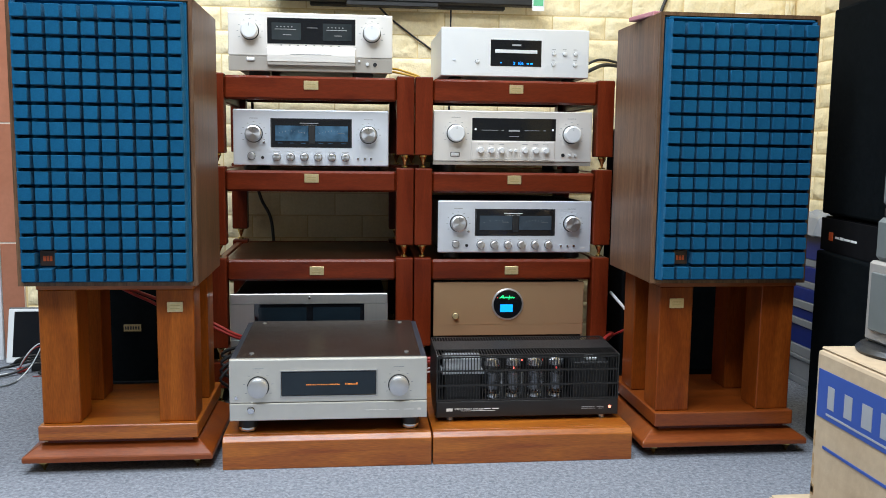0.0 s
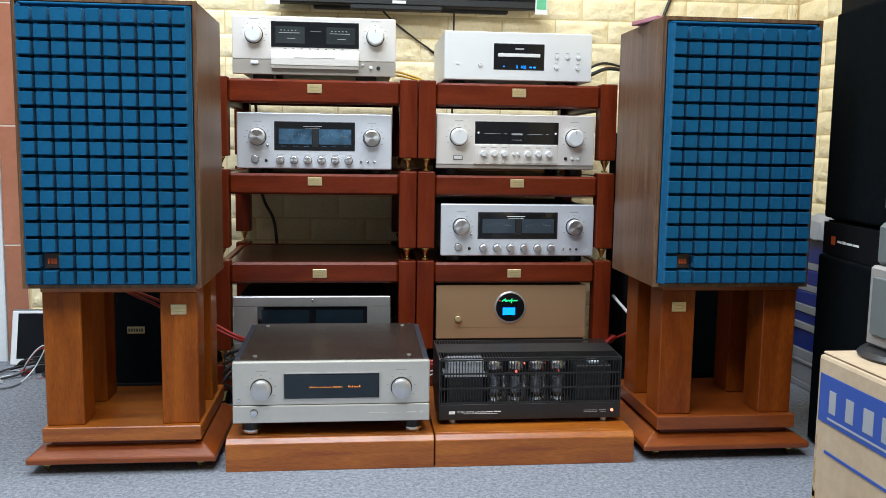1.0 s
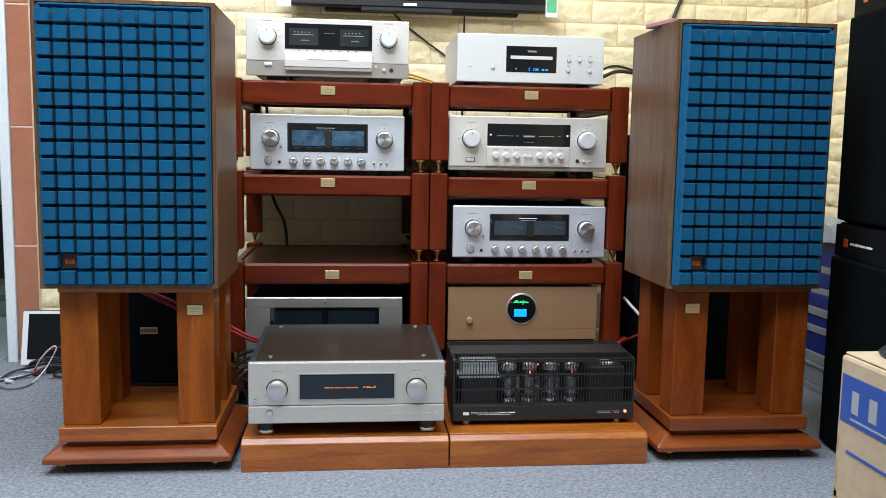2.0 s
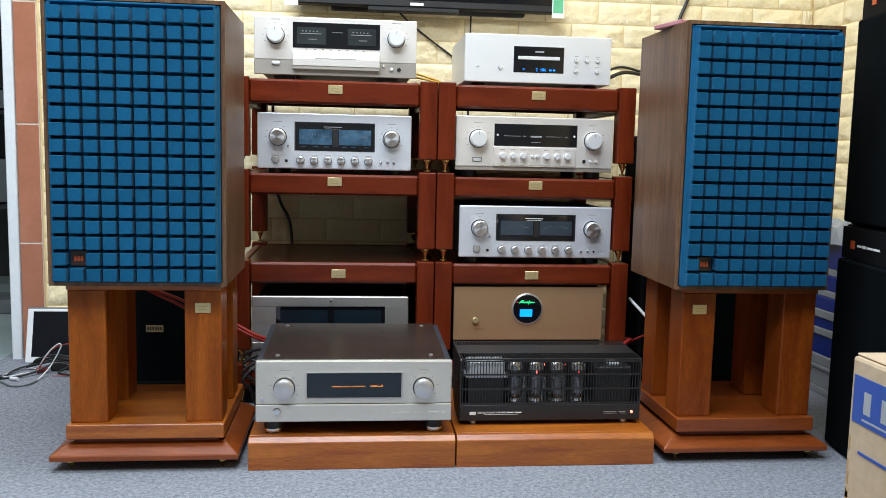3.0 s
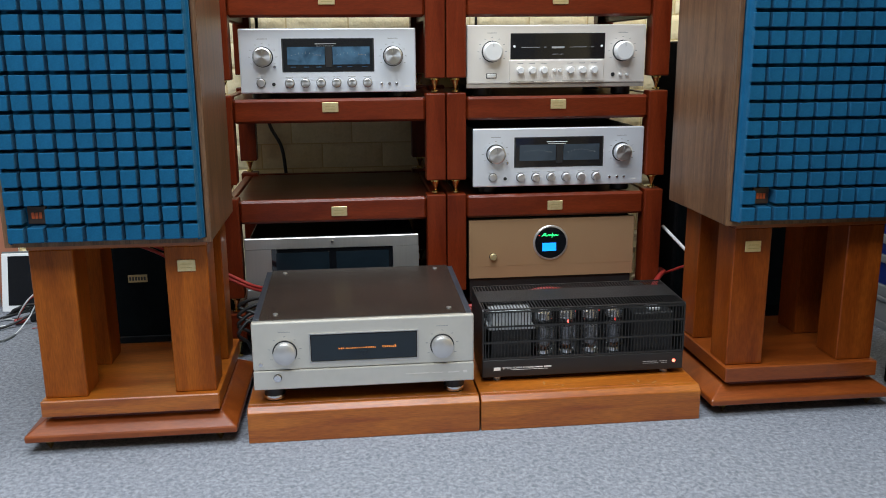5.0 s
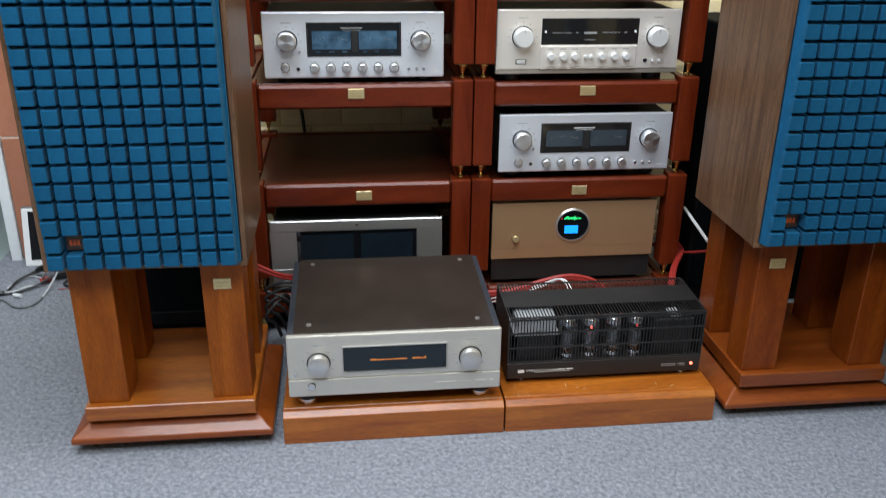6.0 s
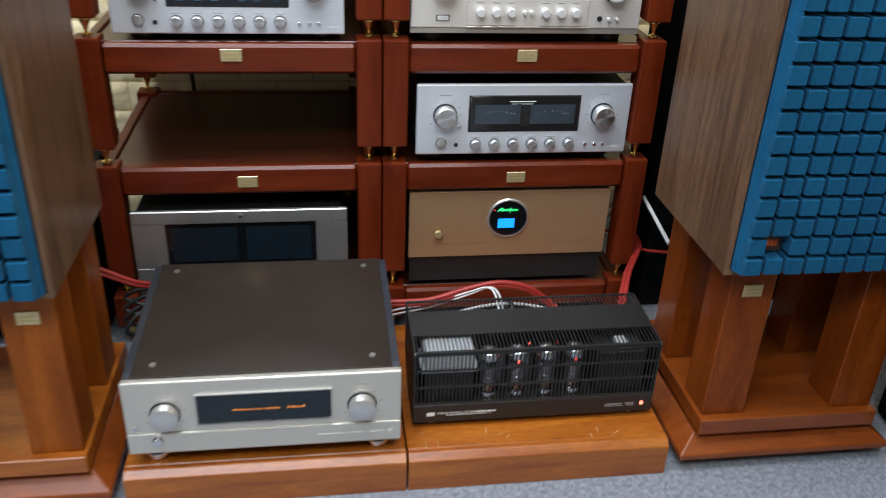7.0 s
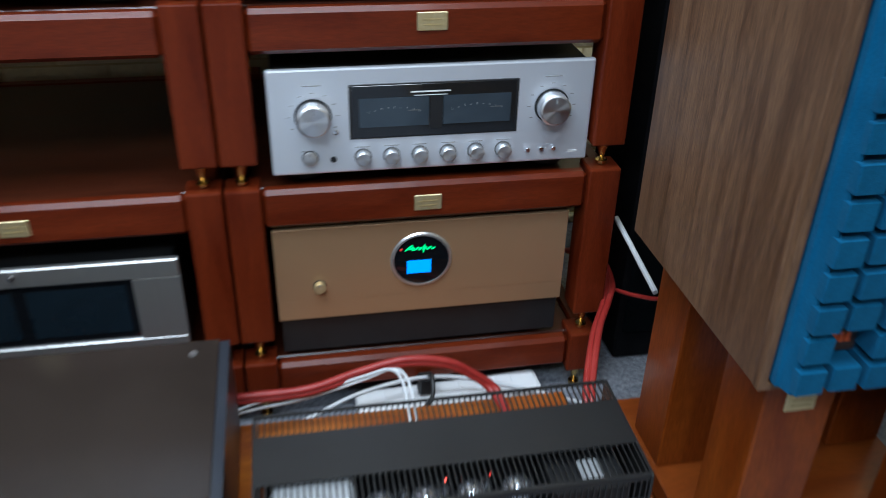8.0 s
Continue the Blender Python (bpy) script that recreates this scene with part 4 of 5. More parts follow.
def valve(t, x, y, z0, h, glow):
    v = part("valve", lathe(bmesh.new(), [(0.0175, z0 + 0.018), (0.0195, z0 + 0.022), (0.0205, z0 + 0.04), (0.0205, z0 + h - 0.018), (0.0178, z0 + h - 0.007), (0.007, z0 + h - 0.001), (0.001, z0 + h)], (x, y, 0), segs=20), M_GLASS, t, "glass output valve")
    part("valve_base", lathe(bmesh.new(), [(0.0205, z0), (0.0205, z0 + 0.012), (0.0195, z0 + 0.0175)], (x, y, 0), segs=20), M_CHROME, v, "metal valve base")
    part("anode", lathe(bmesh.new(), [(0.0120, z0 + 0.026), (0.0132, z0 + 0.028), (0.0132, z0 + 0.045), (0.0122, z0 + 0.046), (0.0132, z0 + 0.047), (0.0132, z0 + h - 0.043), (0.0100, z0 + h - 0.041)], (x, y, 0), segs=20), M_PLATE_TUBE, v, "grey anode")
    part("getter", lathe(bmesh.new(), [(0.0190, z0 + h - 0.0205), (0.0188, z0 + h - 0.016), (0.0166, z0 + h - 0.0085), (0.0065, z0 + h - 0.0022), (0.001, z0 + h - 0.0014)], (x, y, 0), segs=20), M_GETTER, v, "silvered valve top")
    if glow:
        part("heater", boxm(x - 0.0020, x + 0.0020, y - 0.0150, y - 0.011, z0 + h - 0.0295, z0 + h - 0.0240, bevel=0.0008), M_GLOW if glow == 1 else M_GLOW_DIM, v, "glowing red heater")


def valve_amplifier(at):
    t = thing("valve_amplifier", at, "charcoal valve power amplifier with slotted cage on a teak platform", "amplifier")
    w, d = 0.440, 0.158
    f = 0.011
    z_lip, z_r, z_b = 0.050, 0.1576, 0.168
    hw = w / 2
    part("chassis", boxm(-hw + 0.006, hw - 0.006, 0.006, 0.118, f, z_lip - 0.004, bevel=0.002), M_BLACK, t)
    part("front_panel", boxm(-hw, hw, 0.0, 0.0058, f, z_lip, bevel=0.0015), M_CHARCOAL, t, "charcoal front panel")
    part("bulkhead", boxm(-hw + 0.006, hw - 0.006, 0.1182, 0.1205, f, z_b - 0.009), M_BLACK, t)
    cage = part("cage", boxm(-hw + 0.001, hw - 0.001, 0.050, 0.122, z_b - 0.0078, z_b - 0.006), M_CHARCOAL, t, "charcoal slotted cage")
    for s in (-1, 1):
        bm = prism(bmesh.new(), [(0.0, z_lip + 0.0003), (0.0, z_r), (0.004, z_r + 0.003), (d, z_b), (d, 0.06), (0.10, f + 0.002), (0.0062, f + 0.002), (0.0062, z_lip + 0.0003)], s * hw - 0.0035 * (s > 0), s * hw + 0.0035 * (s < 0))
        part("side_panel", bm, M_CHARCOAL, cage)
    for z in (z_lip + 0.0005, 0.086, 0.121, z_r - 0.0045):
        part("cross_bar", boxm(-hw + 0.004, hw - 0.004, 0.0, 0.002, z, z + 0.004), M_CHARCOAL, cage)
    bm = boxm(-0.0009, 0.0009, 0.0004, 0.0022, z_lip + 0.004, z_r - 0.001)
    me = bpy.data.meshes.new("grille_bar")
    bm.to_mesh(me)
    bm.free()
    me.materials.append(M_CHARCOAL)
    n = 64
    for k in range(1, n):
        ob = new("grille_bar", me)
        ob.location = (-hw + w * k / n, 0, 0)
        ob.parent = cage
    roof = lambda y: z_r + 0.003 + (z_b - z_r - 0.003) * (y - 0.004) / (d - 0.004)
    for y0, y1, nm in ((0.004, 0.050, "roof_bar"), (0.122, d - 0.002, "rear_roof_bar")):
        bm = prism(bmesh.new(), [(y0, roof(y0) - 0.0022), (y0, roof(y0)), (y1, roof(y1)), (y1, roof(y1) - 0.0022)], -0.0008, 0.0008)
        me = bpy.data.meshes.new(nm)
        bm.to_mesh(me)
        bm.free()
        me.materials.append(M_CHARCOAL)
        for k in range(1, n):
            ob = new(nm, me)
            ob.location = (-hw + w * k / n, 0, 0)
            ob.parent = cage
    for y0, y1 in ((0.0, 0.0055), (0.050, 0.1222), (d - 0.004, d)):
        part("roof_panel", prism(bmesh.new(), [(y0, roof(y0) - 0.002), (y0, roof(y0) + 0.0006), (y1, roof(y1) + 0.0006), (y1, roof(y1) - 0.002)], -hw + 0.003, hw - 0.003), M_CHARCOAL, cage)
    zc = z_lip - 0.004
    tr = part("mains_transformer", boxm(-hw + 0.020, -hw + 0.108, 0.010, 0.075, z_lip + 0.0688, z_lip + 0.104, bevel=0.004), M_FIN, t, "silver laminated transformer")
    part("coil_cover", boxm(-hw + 0.024, -hw + 0.104, 0.012, 0.070, zc, z_lip + 0.0635), M_BLACK, tr)
    part("flange", boxm(-hw + 0.014, -hw + 0.114, 0.007, 0.078, z_lip + 0.064, z_lip + 0.0685), M_FIN, tr)
    ot = part("output_transformer", boxm(hw - 0.11, hw - 0.02, 0.012, 0.085, zc, z_lip + 0.088, bevel=0.003), M_BLACK, t, "black output transformer")
    part("cap", boxm(hw - 0.075, hw - 0.050, 0.016, 0.050, z_lip + 0.0882, z_lip + 0.098, bevel=0.003), M_FIN, ot, "bright metal cap")
    for k, x in enumerate((0.1515, 0.2025, 0.2540, 0.3055)):
        valve(t, x - at[0], 0.0265, zc, 0.106, (0, 1, 0, 2)[k])
    for k, x in enumerate((0.185, 0.235, 0.285)):
        part("small_valve", lathe(bmesh.new(), [(0.009, zc), (0.0095, zc + 0.04), (0.006, zc + 0.05), (0.001, zc + 0.052)], (x - at[0], 0.085, 0), segs=14), M_GETTER, t)
    for x in (-hw + 0.035, hw - 0.035):
        for y in (0.02, 0.10):
            part("foot", lathe(bmesh.new(), [(0.008, 0), (0.008, f)], (x, y, 0), segs=14), M_FIN, t)
    bar_row([(-hw + 0.0245, -hw + 0.039, 0.0, 0.0260, 0.0330)], M_PALE_INK, t, "logo")
    cu = bpy.data.curves.new("lettering", "FONT")
    cu.body, cu.size, cu.extrude = "STEREO POWER AMPLIFIER", 0.0058, 0.0001
    tx = new("lettering", cu)
    tx.matrix_basis = pose(-hw + 0.0435, -0.0004, 0.0290, 90)
    tx.parent = t
    cu.materials.append(M_PALE_INK)
    rows = [(-hw + 0.114, -hw + 0.130, 0.0, 0.0300, 0.0324), (-hw + 0.133, -hw + 0.149, 0.0, 0.0300, 0.0324), (-hw + 0.060, -hw + 0.141, 0.0, 0.0262, 0.0270),
            (hw - 0.0896, hw - 0.0576, 0.0, 0.0300, 0.0314), (hw - 0.052, hw - 0.035, 0.0, 0.0300, 0.0314), (hw - 0.0896, hw - 0.056, 0.0, 0.0262, 0.0274), (hw - 0.048, hw - 0.035, 0.0, 0.0262, 0.0274)]
    bar_row(rows[:3], M_PALE_INK, t)
    bar_row(rows[3:], M_GREY_INK, t)
    part("power_lamp", lathe(bmesh.new(), [(0.0036, 0), (0.0036, 0.0015), (0.001, 0.002)], (hw - 0.0205, 0, 0.0305), "y", 16), M_RED, t, "small red power lamp")
    for x, lit in ((-0.006, M_GLOW), (0.046, M_GLOW_DIM)):
        part("bias_lamp", lathe(bmesh.new(), [(0.0012, z_r - 0.026), (0.0012, z_r - 0.0225)], (x, 0.056, 0), segs=10), lit, t, "tiny lit bias lamp")
    return t


valve_amplifier((0.2355, 2.212, 0.0742))

# ---- television, wall cables ----


def television():
    t = thing("television", (0.0, 3.125, 1.185), "black flat television on the yellow wall", "television")
    part("panel", boxm(-0.435, 0.435, 0.0, 0.045, 0.004, 0.53, bevel=0.004), M_BLACK, t)
    part("screen", boxm(-0.425, 0.425, -0.0015, -0.0002, 0.028, 0.52), M_SCREEN, t, "dark screen")
    part("lower_bar", boxm(-0.20, 0.10, -0.002, 0.03, -0.010, 0.0038, bevel=0.002), M_BLACK, t)
    part("back_box", boxm(-0.32, 0.33, 0.0455, 0.072, -0.006, 0.30, bevel=0.004), M_BLACK, t)
    bar_row([(-0.062, -0.018, -0.0005, 0.010, 0.019)], M_PALE_INK, t, "logo")
    part("corner_label", boxm(-0.470, -0.425, -0.004, -0.0021, -0.004, 0.05), M_PLASTIC, t, "white corner label")
    lab = part("sticker", boxm(0.412, 0.452, -0.004, -0.0021, -0.012, 0.055), M_PLASTIC, t, "green and white energy sticker")
    part("sticker_print", boxm(0.4155, 0.4485, -0.0052, -0.0041, 0.004, 0.05), M_STICKER, lab)
    return t


television()


def cord(name, pts, r, mat, label, category="cable", segs=8, steps=8, group=""):
    return tagged(part(name, sweep(bmesh.new(), pts, r, segs, steps), mat), label, category, group)


cord("television_cable", [(-0.13, 3.185, 1.22), (-0.06, 3.188, 1.15), (0.02, 3.188, 1.09), (0.10, 3.188, 1.03), (0.14, 3.185, 0.95), (0.15, 3.18, 0.7)], 0.0030, M_BLACKC, "thin black cable hanging down the yellow wall", group="wall cables")
cord("television_cable", [(0.149, 3.188, 1.24), (0.148, 3.190, 1.12), (0.147, 3.188, 0.9), (0.14, 3.185, 0.75)], 0.0028, M_BLACKC, "thin black cable hanging down the yellow wall", group="wall cables")

# ---- black monitors by the side wall ----


def monitor(at, h, label):
    t = thing("monitor_loudspeaker", at, label, "loudspeaker", "stacked black monitors", turn=-97.0)
    w, d = 0.56, 0.30
    part("cabinet", boxm(0, w, 0.012, d, 0.0, h, bevel=0.003), M_CABINET, t)
    part("baffle_strip", boxm(0.004, w - 0.004, 0.002, 0.0118, h - 0.082, h - 0.004), M_CABINET, t)
    part("grille", boxm(0.004, w - 0.004, -0.008, 0.0116, 0.006, h - 0.084, bevel=0.006, segs=2), M_CLOTH, t, "black cloth grille")
    b = part("badge", boxm(0.052, 0.072, 0.0004, 0.0018, h - 0.056, h - 0.036), M_ORANGE, t, "orange maker's badge")
    bar_row([(0.084, 0.106, 0.0016, h - 0.049, h - 0.044), (0.110, 0.128, 0.0016, h - 0.0495, h - 0.043), (0.132, 0.160, 0.0016, h - 0.049, h - 0.044), (0.164, 0.194, 0.0016, h - 0.049, h - 0.044)], M_PALE_INK, t)
    return t


monitor((0.974, 2.27, 0.001), 0.562, "black floor-standing monitor loudspeaker with orange badge on the carpet")
monitor((0.985, 2.275, 0.5635), 0.58, "black monitor loudspeaker with orange badge on another monitor")

# ---- blue cartons beside the monitors ----


def carton(z, h, x, y, blue, label, turn):
    t = thing("flat_carton", (x, y, z), label, "carton", "stack of flat cartons", turn=turn)
    part("carton_body", boxm(-0.075, 0.075, -0.18, 0.18, 0.0, h, bevel=0.002), M_BLUEBOX if blue else M_PALEBOX, t)
    return t


zz = 0.001
rnd = random.Random(3)
for k, (h, blue) in enumerate(((0.02, 0), (0.055, 0), (0.012, 0), (0.03, 0), (0.060, 1), (0.022, 0), (0.030, 1), (0.025, 0), (0.040, 1), (0.020, 0), (0.045, 1), (0.022, 0), (0.075, 1))):
    carton(zz, h, 1.279 + rnd.uniform(-0.004, 0.004), 2.775 + rnd.uniform(-0.008, 0.008), blue, "flat glossy blue carton in a stack" if blue else "flat pale grey carton in a stack", rnd.uniform(-1.0, 1.0))
    zz += h + 0.001
bag = bmesh.new()
bmesh.ops.create_grid(bag, x_segments=10, y_segments=8, size=0.5, matrix=Matrix.Diagonal((0.17, 0.26, 1, 1)))
for v in bag.verts:
    v.co.z = 0.05 + 0.03 * noise.noise(v.co * 18) + (-0.045 if abs(v.co.x) > 0.075 or abs(v.co.y) > 0.115 else 0)
ex = bmesh.ops.extrude_face_region(bag, geom=bag.faces[:])
for g in ex["geom"]:
    if isinstance(g, bmesh.types.BMVert):
        g.co.z = 0.0
bmesh.ops.recalc_face_normals(bag, faces=bag.faces[:])
bg = part("plastic_bag", bag, M_PALEBOX)
bg.matrix_basis = pose(1.272, 2.775, zz + 0.001, 0, 0, 0)
tagged(bg, "crumpled pale plastic bag on the stack of cartons", "bag")

# ---- cardboard boxes and grey device ----


def big_box():
    t = thing("cardboard_box", (0.480, 1.405, 0.2005), "worn cardboard box with a blue printed band", "box", turn=-90.0)
    w, d, h = 0.46, 0.42, 0.240
    bm = boxm(0, w, 0, d, 0, h, bevel=0.006, segs=2)
    part("carton_body", bm, M_CARD, t)
    fl = part("top_flap", boxm(0.004, w - 0.004, 0.004, d / 2 - 0.001, h + 0.0002, h + 0.004, bevel=0.0015), M_CARD, t)
    part("top_flap", boxm(0.004, w - 0.004, d / 2 + 0.001, d - 0.004, h + 0.0002, h + 0.004, bevel=0.0015), M_CARD, t)
    band = part("printed_band", boxm(0.010, w - 0.008, -0.0012, 0.0004, h - 0.094, h - 0.026), M_BLUEPRINT, t, "blue printed band")
    rows = []
    x = 0.036
    for k in range(4):
        rows.append((x, x + (0.016, 0.018, 0.022, 0.020)[k], -0.0012, h - 0.077, h - 0.045))
        x += 0.040
    rows.append((0.034, 0.20, -0.0012, h - 0.0875, h - 0.0845))
    bar_row(rows, M_PALEBOX, band, "pale_mark")
    part("blue_line", boxm(0.030, w - 0.03, -0.0012, 0.0004, h - 0.137, h - 0.133), M_BLUEPRINT, t)
    rnd = random.Random(8)
    bm = bmesh.new()
    for k in range(6):
        z = rnd.uniform(0.01, h - 0.14)
        box(bm, 0.0062, 0.0062 + rnd.uniform(0.002, 0.008), -0.0006, 0.002, z, z + rnd.uniform(0.01, 0.03))
    part("scuff", bm, M_CARD_DARK, t, "torn brown edge")
    return t


big_box()
low = thing("cardboard_box", (0.70, 1.25, 0.001), "low plain cardboard box on the carpet under another box", "box")
part("carton_body", boxm(-0.25, 0.25, -0.22, 0.215, 0, 0.1955, bevel=0.005, segs=2), M_CARD, low)
part("top_flap", boxm(-0.246, 0.246, -0.216, -0.001, 0.1957, 0.1985, bevel=0.001), M_CARD, low)
part("top_flap", boxm(-0.246, 0.246, 0.001, 0.211, 0.1957, 0.1985, bevel=0.001), M_CARD, low)
part("tape", boxm(-0.2, 0.2, 0.150, 0.19, 0.1986, 0.1992), M_PALEBOX, low, "pale label strip")
bar_row([(-0.21, -0.20, -0.2206, 0.11, 0.16), (-0.20, -0.185, -0.2206, 0.15, 0.16), (-0.20, -0.185, -0.2206, 0.11, 0.12), (-0.185, -0.175, -0.2206, 0.12, 0.15)], M_INK, low, "dark_mark")


def grey_device(at):
    t = thing("metal_column", at, "grey stepped metal column on a round black base", "device")
    part("base_disc", lathe(bmesh.new(), [(0.070, 0), (0.072, 0.004), (0.066, 0.010), (0.03, 0.012)], segs=40), M_BLACK, t, "round black base")
    part("lower_block", boxm(-0.045, 0.045, -0.045, 0.045, 0.0122, 0.125, bevel=0.004), M_BEIGEDEV, t, "beige-grey lower block")
    part("side_strip", boxm(-0.0495, -0.0452, -0.03, 0.03, 0.03, 0.11, bevel=0.001), M_GREYDEV, t)
    part("middle_block", boxm(-0.040, 0.040, -0.042, 0.042, 0.1252, 0.185, bevel=0.006), M_GREYDEV, t)
    part("neck", boxm(-0.034, 0.034, -0.036, 0.036, 0.1852, 0.200, bevel=0.003), M_BLACK, t)
    part("upper_block", boxm(-0.036, 0.036, -0.040, 0.040, 0.2002, 0.265, bevel=0.006), M_GREYDEV, t)
    return t


grey_device((0.583, 1.345, 0.4448))

# ---- black subwoofer behind the stand ----
sub = thing("subwoofer", (-0.79, 2.66, 0.001), "black subwoofer with a small gold badge behind the stand", "loudspeaker")
part("cabinet", boxm(-0.19, 0.19, 0.0, 0.34, 0.012, 0.36, bevel=0.004), M_CABINET, sub)
part("grille", boxm(-0.18, 0.18, -0.010, -0.0002, 0.02, 0.35, bevel=0.004), M_CLOTH, sub)
for x in (-0.15, 0.15):
    for y in (0.04, 0.30):
        part("foot", lathe(bmesh.new(), [(0.018, 0), (0.018, 0.0118)], (x, y, 0), segs=14), M_BLACK, sub)
bd = part("badge", boxm(-0.0155, 0.0305, -0.0122, -0.0102, 0.2055, 0.2245), M_BADGE_GOLD, sub, "small gold badge")
bar_row([(-0.0125 + 0.0069 * k, -0.0078 + 0.0069 * k, -0.0124, 0.2105, 0.2195) for k in range(6)], M_BLACK, bd, "dark_mark")

part("lower_strip", boxm(-0.17, 0.17, -0.016, -0.0105, 0.030, 0.066, bevel=0.002), M_CABINET, sub)
tall = thing("black_loudspeaker", (0.805, 2.70, 0.001), "tall black loudspeaker standing behind the teak stand", "loudspeaker")
part("cabinet", boxm(-0.19, 0.19, 0.0, 0.20, 0.002, 0.78, bevel=0.004), M_CABINET, tall)
part("grille", boxm(-0.182, 0.182, -0.010, -0.0002, 0.06, 0.77, bevel=0.004), M_CLOTH, tall)
for x in (-0.15, 0.15):
    for y in (0.04, 0.16):
        part("foot", lathe(bmesh.new(), [(0.018, 0), (0.018, 0.0018)], (x, y, 0), segs=14), M_BLACK, tall)

# ---- tablet and loose cables by the opening ----
tab = thing("tablet", (-1.190, 3.124, 0.001), "white tablet with a dark screen leaning on the wall", "tablet")
tab.matrix_basis = pose(-1.190, 3.124, 0.001, -14, 0, 0)
part("body", boxm(-0.118, 0.118, 0.0, 0.008, 0.0, 0.178, bevel=0.0035, segs=2), M_PLASTIC, tab)
part("back_cover", boxm(-0.119, 0.119, 0.0083, 0.0125, 0.001, 0.1835, bevel=0.002), M_GREYDEV, tab, "dark grey back cover")
part("screen", boxm(-0.098, 0.098, -0.0012, 0.0004, 0.020, 0.169), M_SCREEN, tab, "dark glossy screen")
cord("loose_cable", [(-1.298, 2.94, 0.006), (-1.290, 3.00, 0.010), (-1.265, 3.035, 0.014), (-1.225, 3.04, 0.022), (-1.17, 3.03, 0.030), (-1.12, 3.02, 0.022), (-1.06, 3.01, 0.010), (-1.00, 2.98, 0.006)], 0.0030, M_BLACKC, "tangled black cable on the carpet", group="loose cables")
cord("loose_cable", [(-1.30, 2.92, 0.005), (-1.26, 2.935, 0.006), (-1.22, 2.965, 0.012), (-1.17, 3.00, 0.030), (-1.13, 3.01, 0.020), (-1.15, 2.97, 0.008), (-1.10, 2.95, 0.006), (-1.04, 2.97, 0.005)], 0.0036, M_BLACKC, "tangled black cable on the carpet", group="loose cables")
cord("loose_cable", [(-1.187, 2.895, 0.005), (-1.184, 2.93, 0.010), (-1.172, 2.965, 0.030), (-1.160, 2.972, 0.052), (-1.145, 2.970, 0.080), (-1.139, 2.970, 0.095), (-1.147, 2.970, 0.100), (-1.168, 2.970, 0.084), (-1.189, 2.970, 0.058), (-1.210, 2.985, 0.028), (-1.228, 3.02, 0.008), (-1.262, 3.040, 0.005), (-1.292, 3.01, 0.005), (-1.305, 2.96, 0.005)], 0.0021, M_WHITEC, "thin white cable standing up in a loop on the carpet", group="loose cables")
cord("loose_cable", [(-1.22, 2.99, 0.006), (-1.20, 2.985, 0.040), (-1.175, 2.985, 0.075), (-1.150, 2.985, 0.090), (-1.11, 2.99, 0.096), (-1.05, 3.0, 0.08), (-1.02, 2.98, 0.02), (-1.10, 2.955, 0.005), (-1.16, 2.945, 0.004)], 0.0014, M_REDC, "thin red cable on the carpet", group="loose cables")
cord("loose_cable", [(-1.300, 2.935, 0.005), (-1.275, 2.935, 0.007), (-1.250, 2.958, 0.009), (-1.222, 2.975, 0.006)], 0.0022, M_WHITEC, "pale cable end on the carpet", group="loose cables")
cord("loose_cable", [(-1.187, 2.893, 0.0045), (-1.190, 2.868, 0.0045), (-1.202, 2.842, 0.0045), (-1.226, 2.832, 0.0045), (-1.250, 2.842, 0.0045), (-1.285, 2.88, 0.0045), (-1.33, 2.90, 0.0045)], 0.0026, M_GREYDEV, "grey cable loop on the carpet", group="loose cables")
for k in range(3):
    cord("loose_cable", [(-1.275 + 0.012 * k, 3.045, 0.008 + 0.006 * k), (-1.235, 3.055 - 0.008 * k, 0.016 + 0.009 * k), (-1.185, 3.045, 0.030 + 0.008 * k), (-1.135 + 0.02 * k, 3.030, 0.034), (-1.090, 3.045 - 0.01 * k, 0.020), (-1.120, 3.065, 0.010), (-1.180 + 0.015 * k, 3.070, 0.008)], 0.0042, M_BLACKC, "tangled black cable on the carpet", group="loose cables")
adapter = thing("power_adapter", (-1.165, 3.040, 0.001), "small black power adapter among loose cables", "adapter", turn=18)
part("adapter_body", boxm(-0.030, 0.030, -0.018, 0.018, 0, 0.026, bevel=0.004, segs=2), M_BLACKC, adapter)
part("rating_label", boxm(-0.018, 0.018, -0.012, 0.012, 0.0261, 0.0266), M_GREYDEV, adapter)
cord("cable_plug", [(-1.222, 2.990, 0.010), (-1.208, 2.998, 0.012), (-1.194, 3.004, 0.012)], 0.0085, M_REDC, "small red cable plug on the carpet", "plug")
cord("cable_plug", [(-1.300, 2.925, 0.008), (-1.325, 2.915, 0.008), (-1.345, 2.905, 0.008)], 0.007, M_BLACKC, "black cable plug on the carpet", "plug")
cord("cable_plug", [(-1.245, 2.900, 0.007), (-1.258, 2.906, 0.007), (-1.270, 2.911, 0.007)], 0.006, M_WHITEC, "white cable plug on the carpet", "plug")

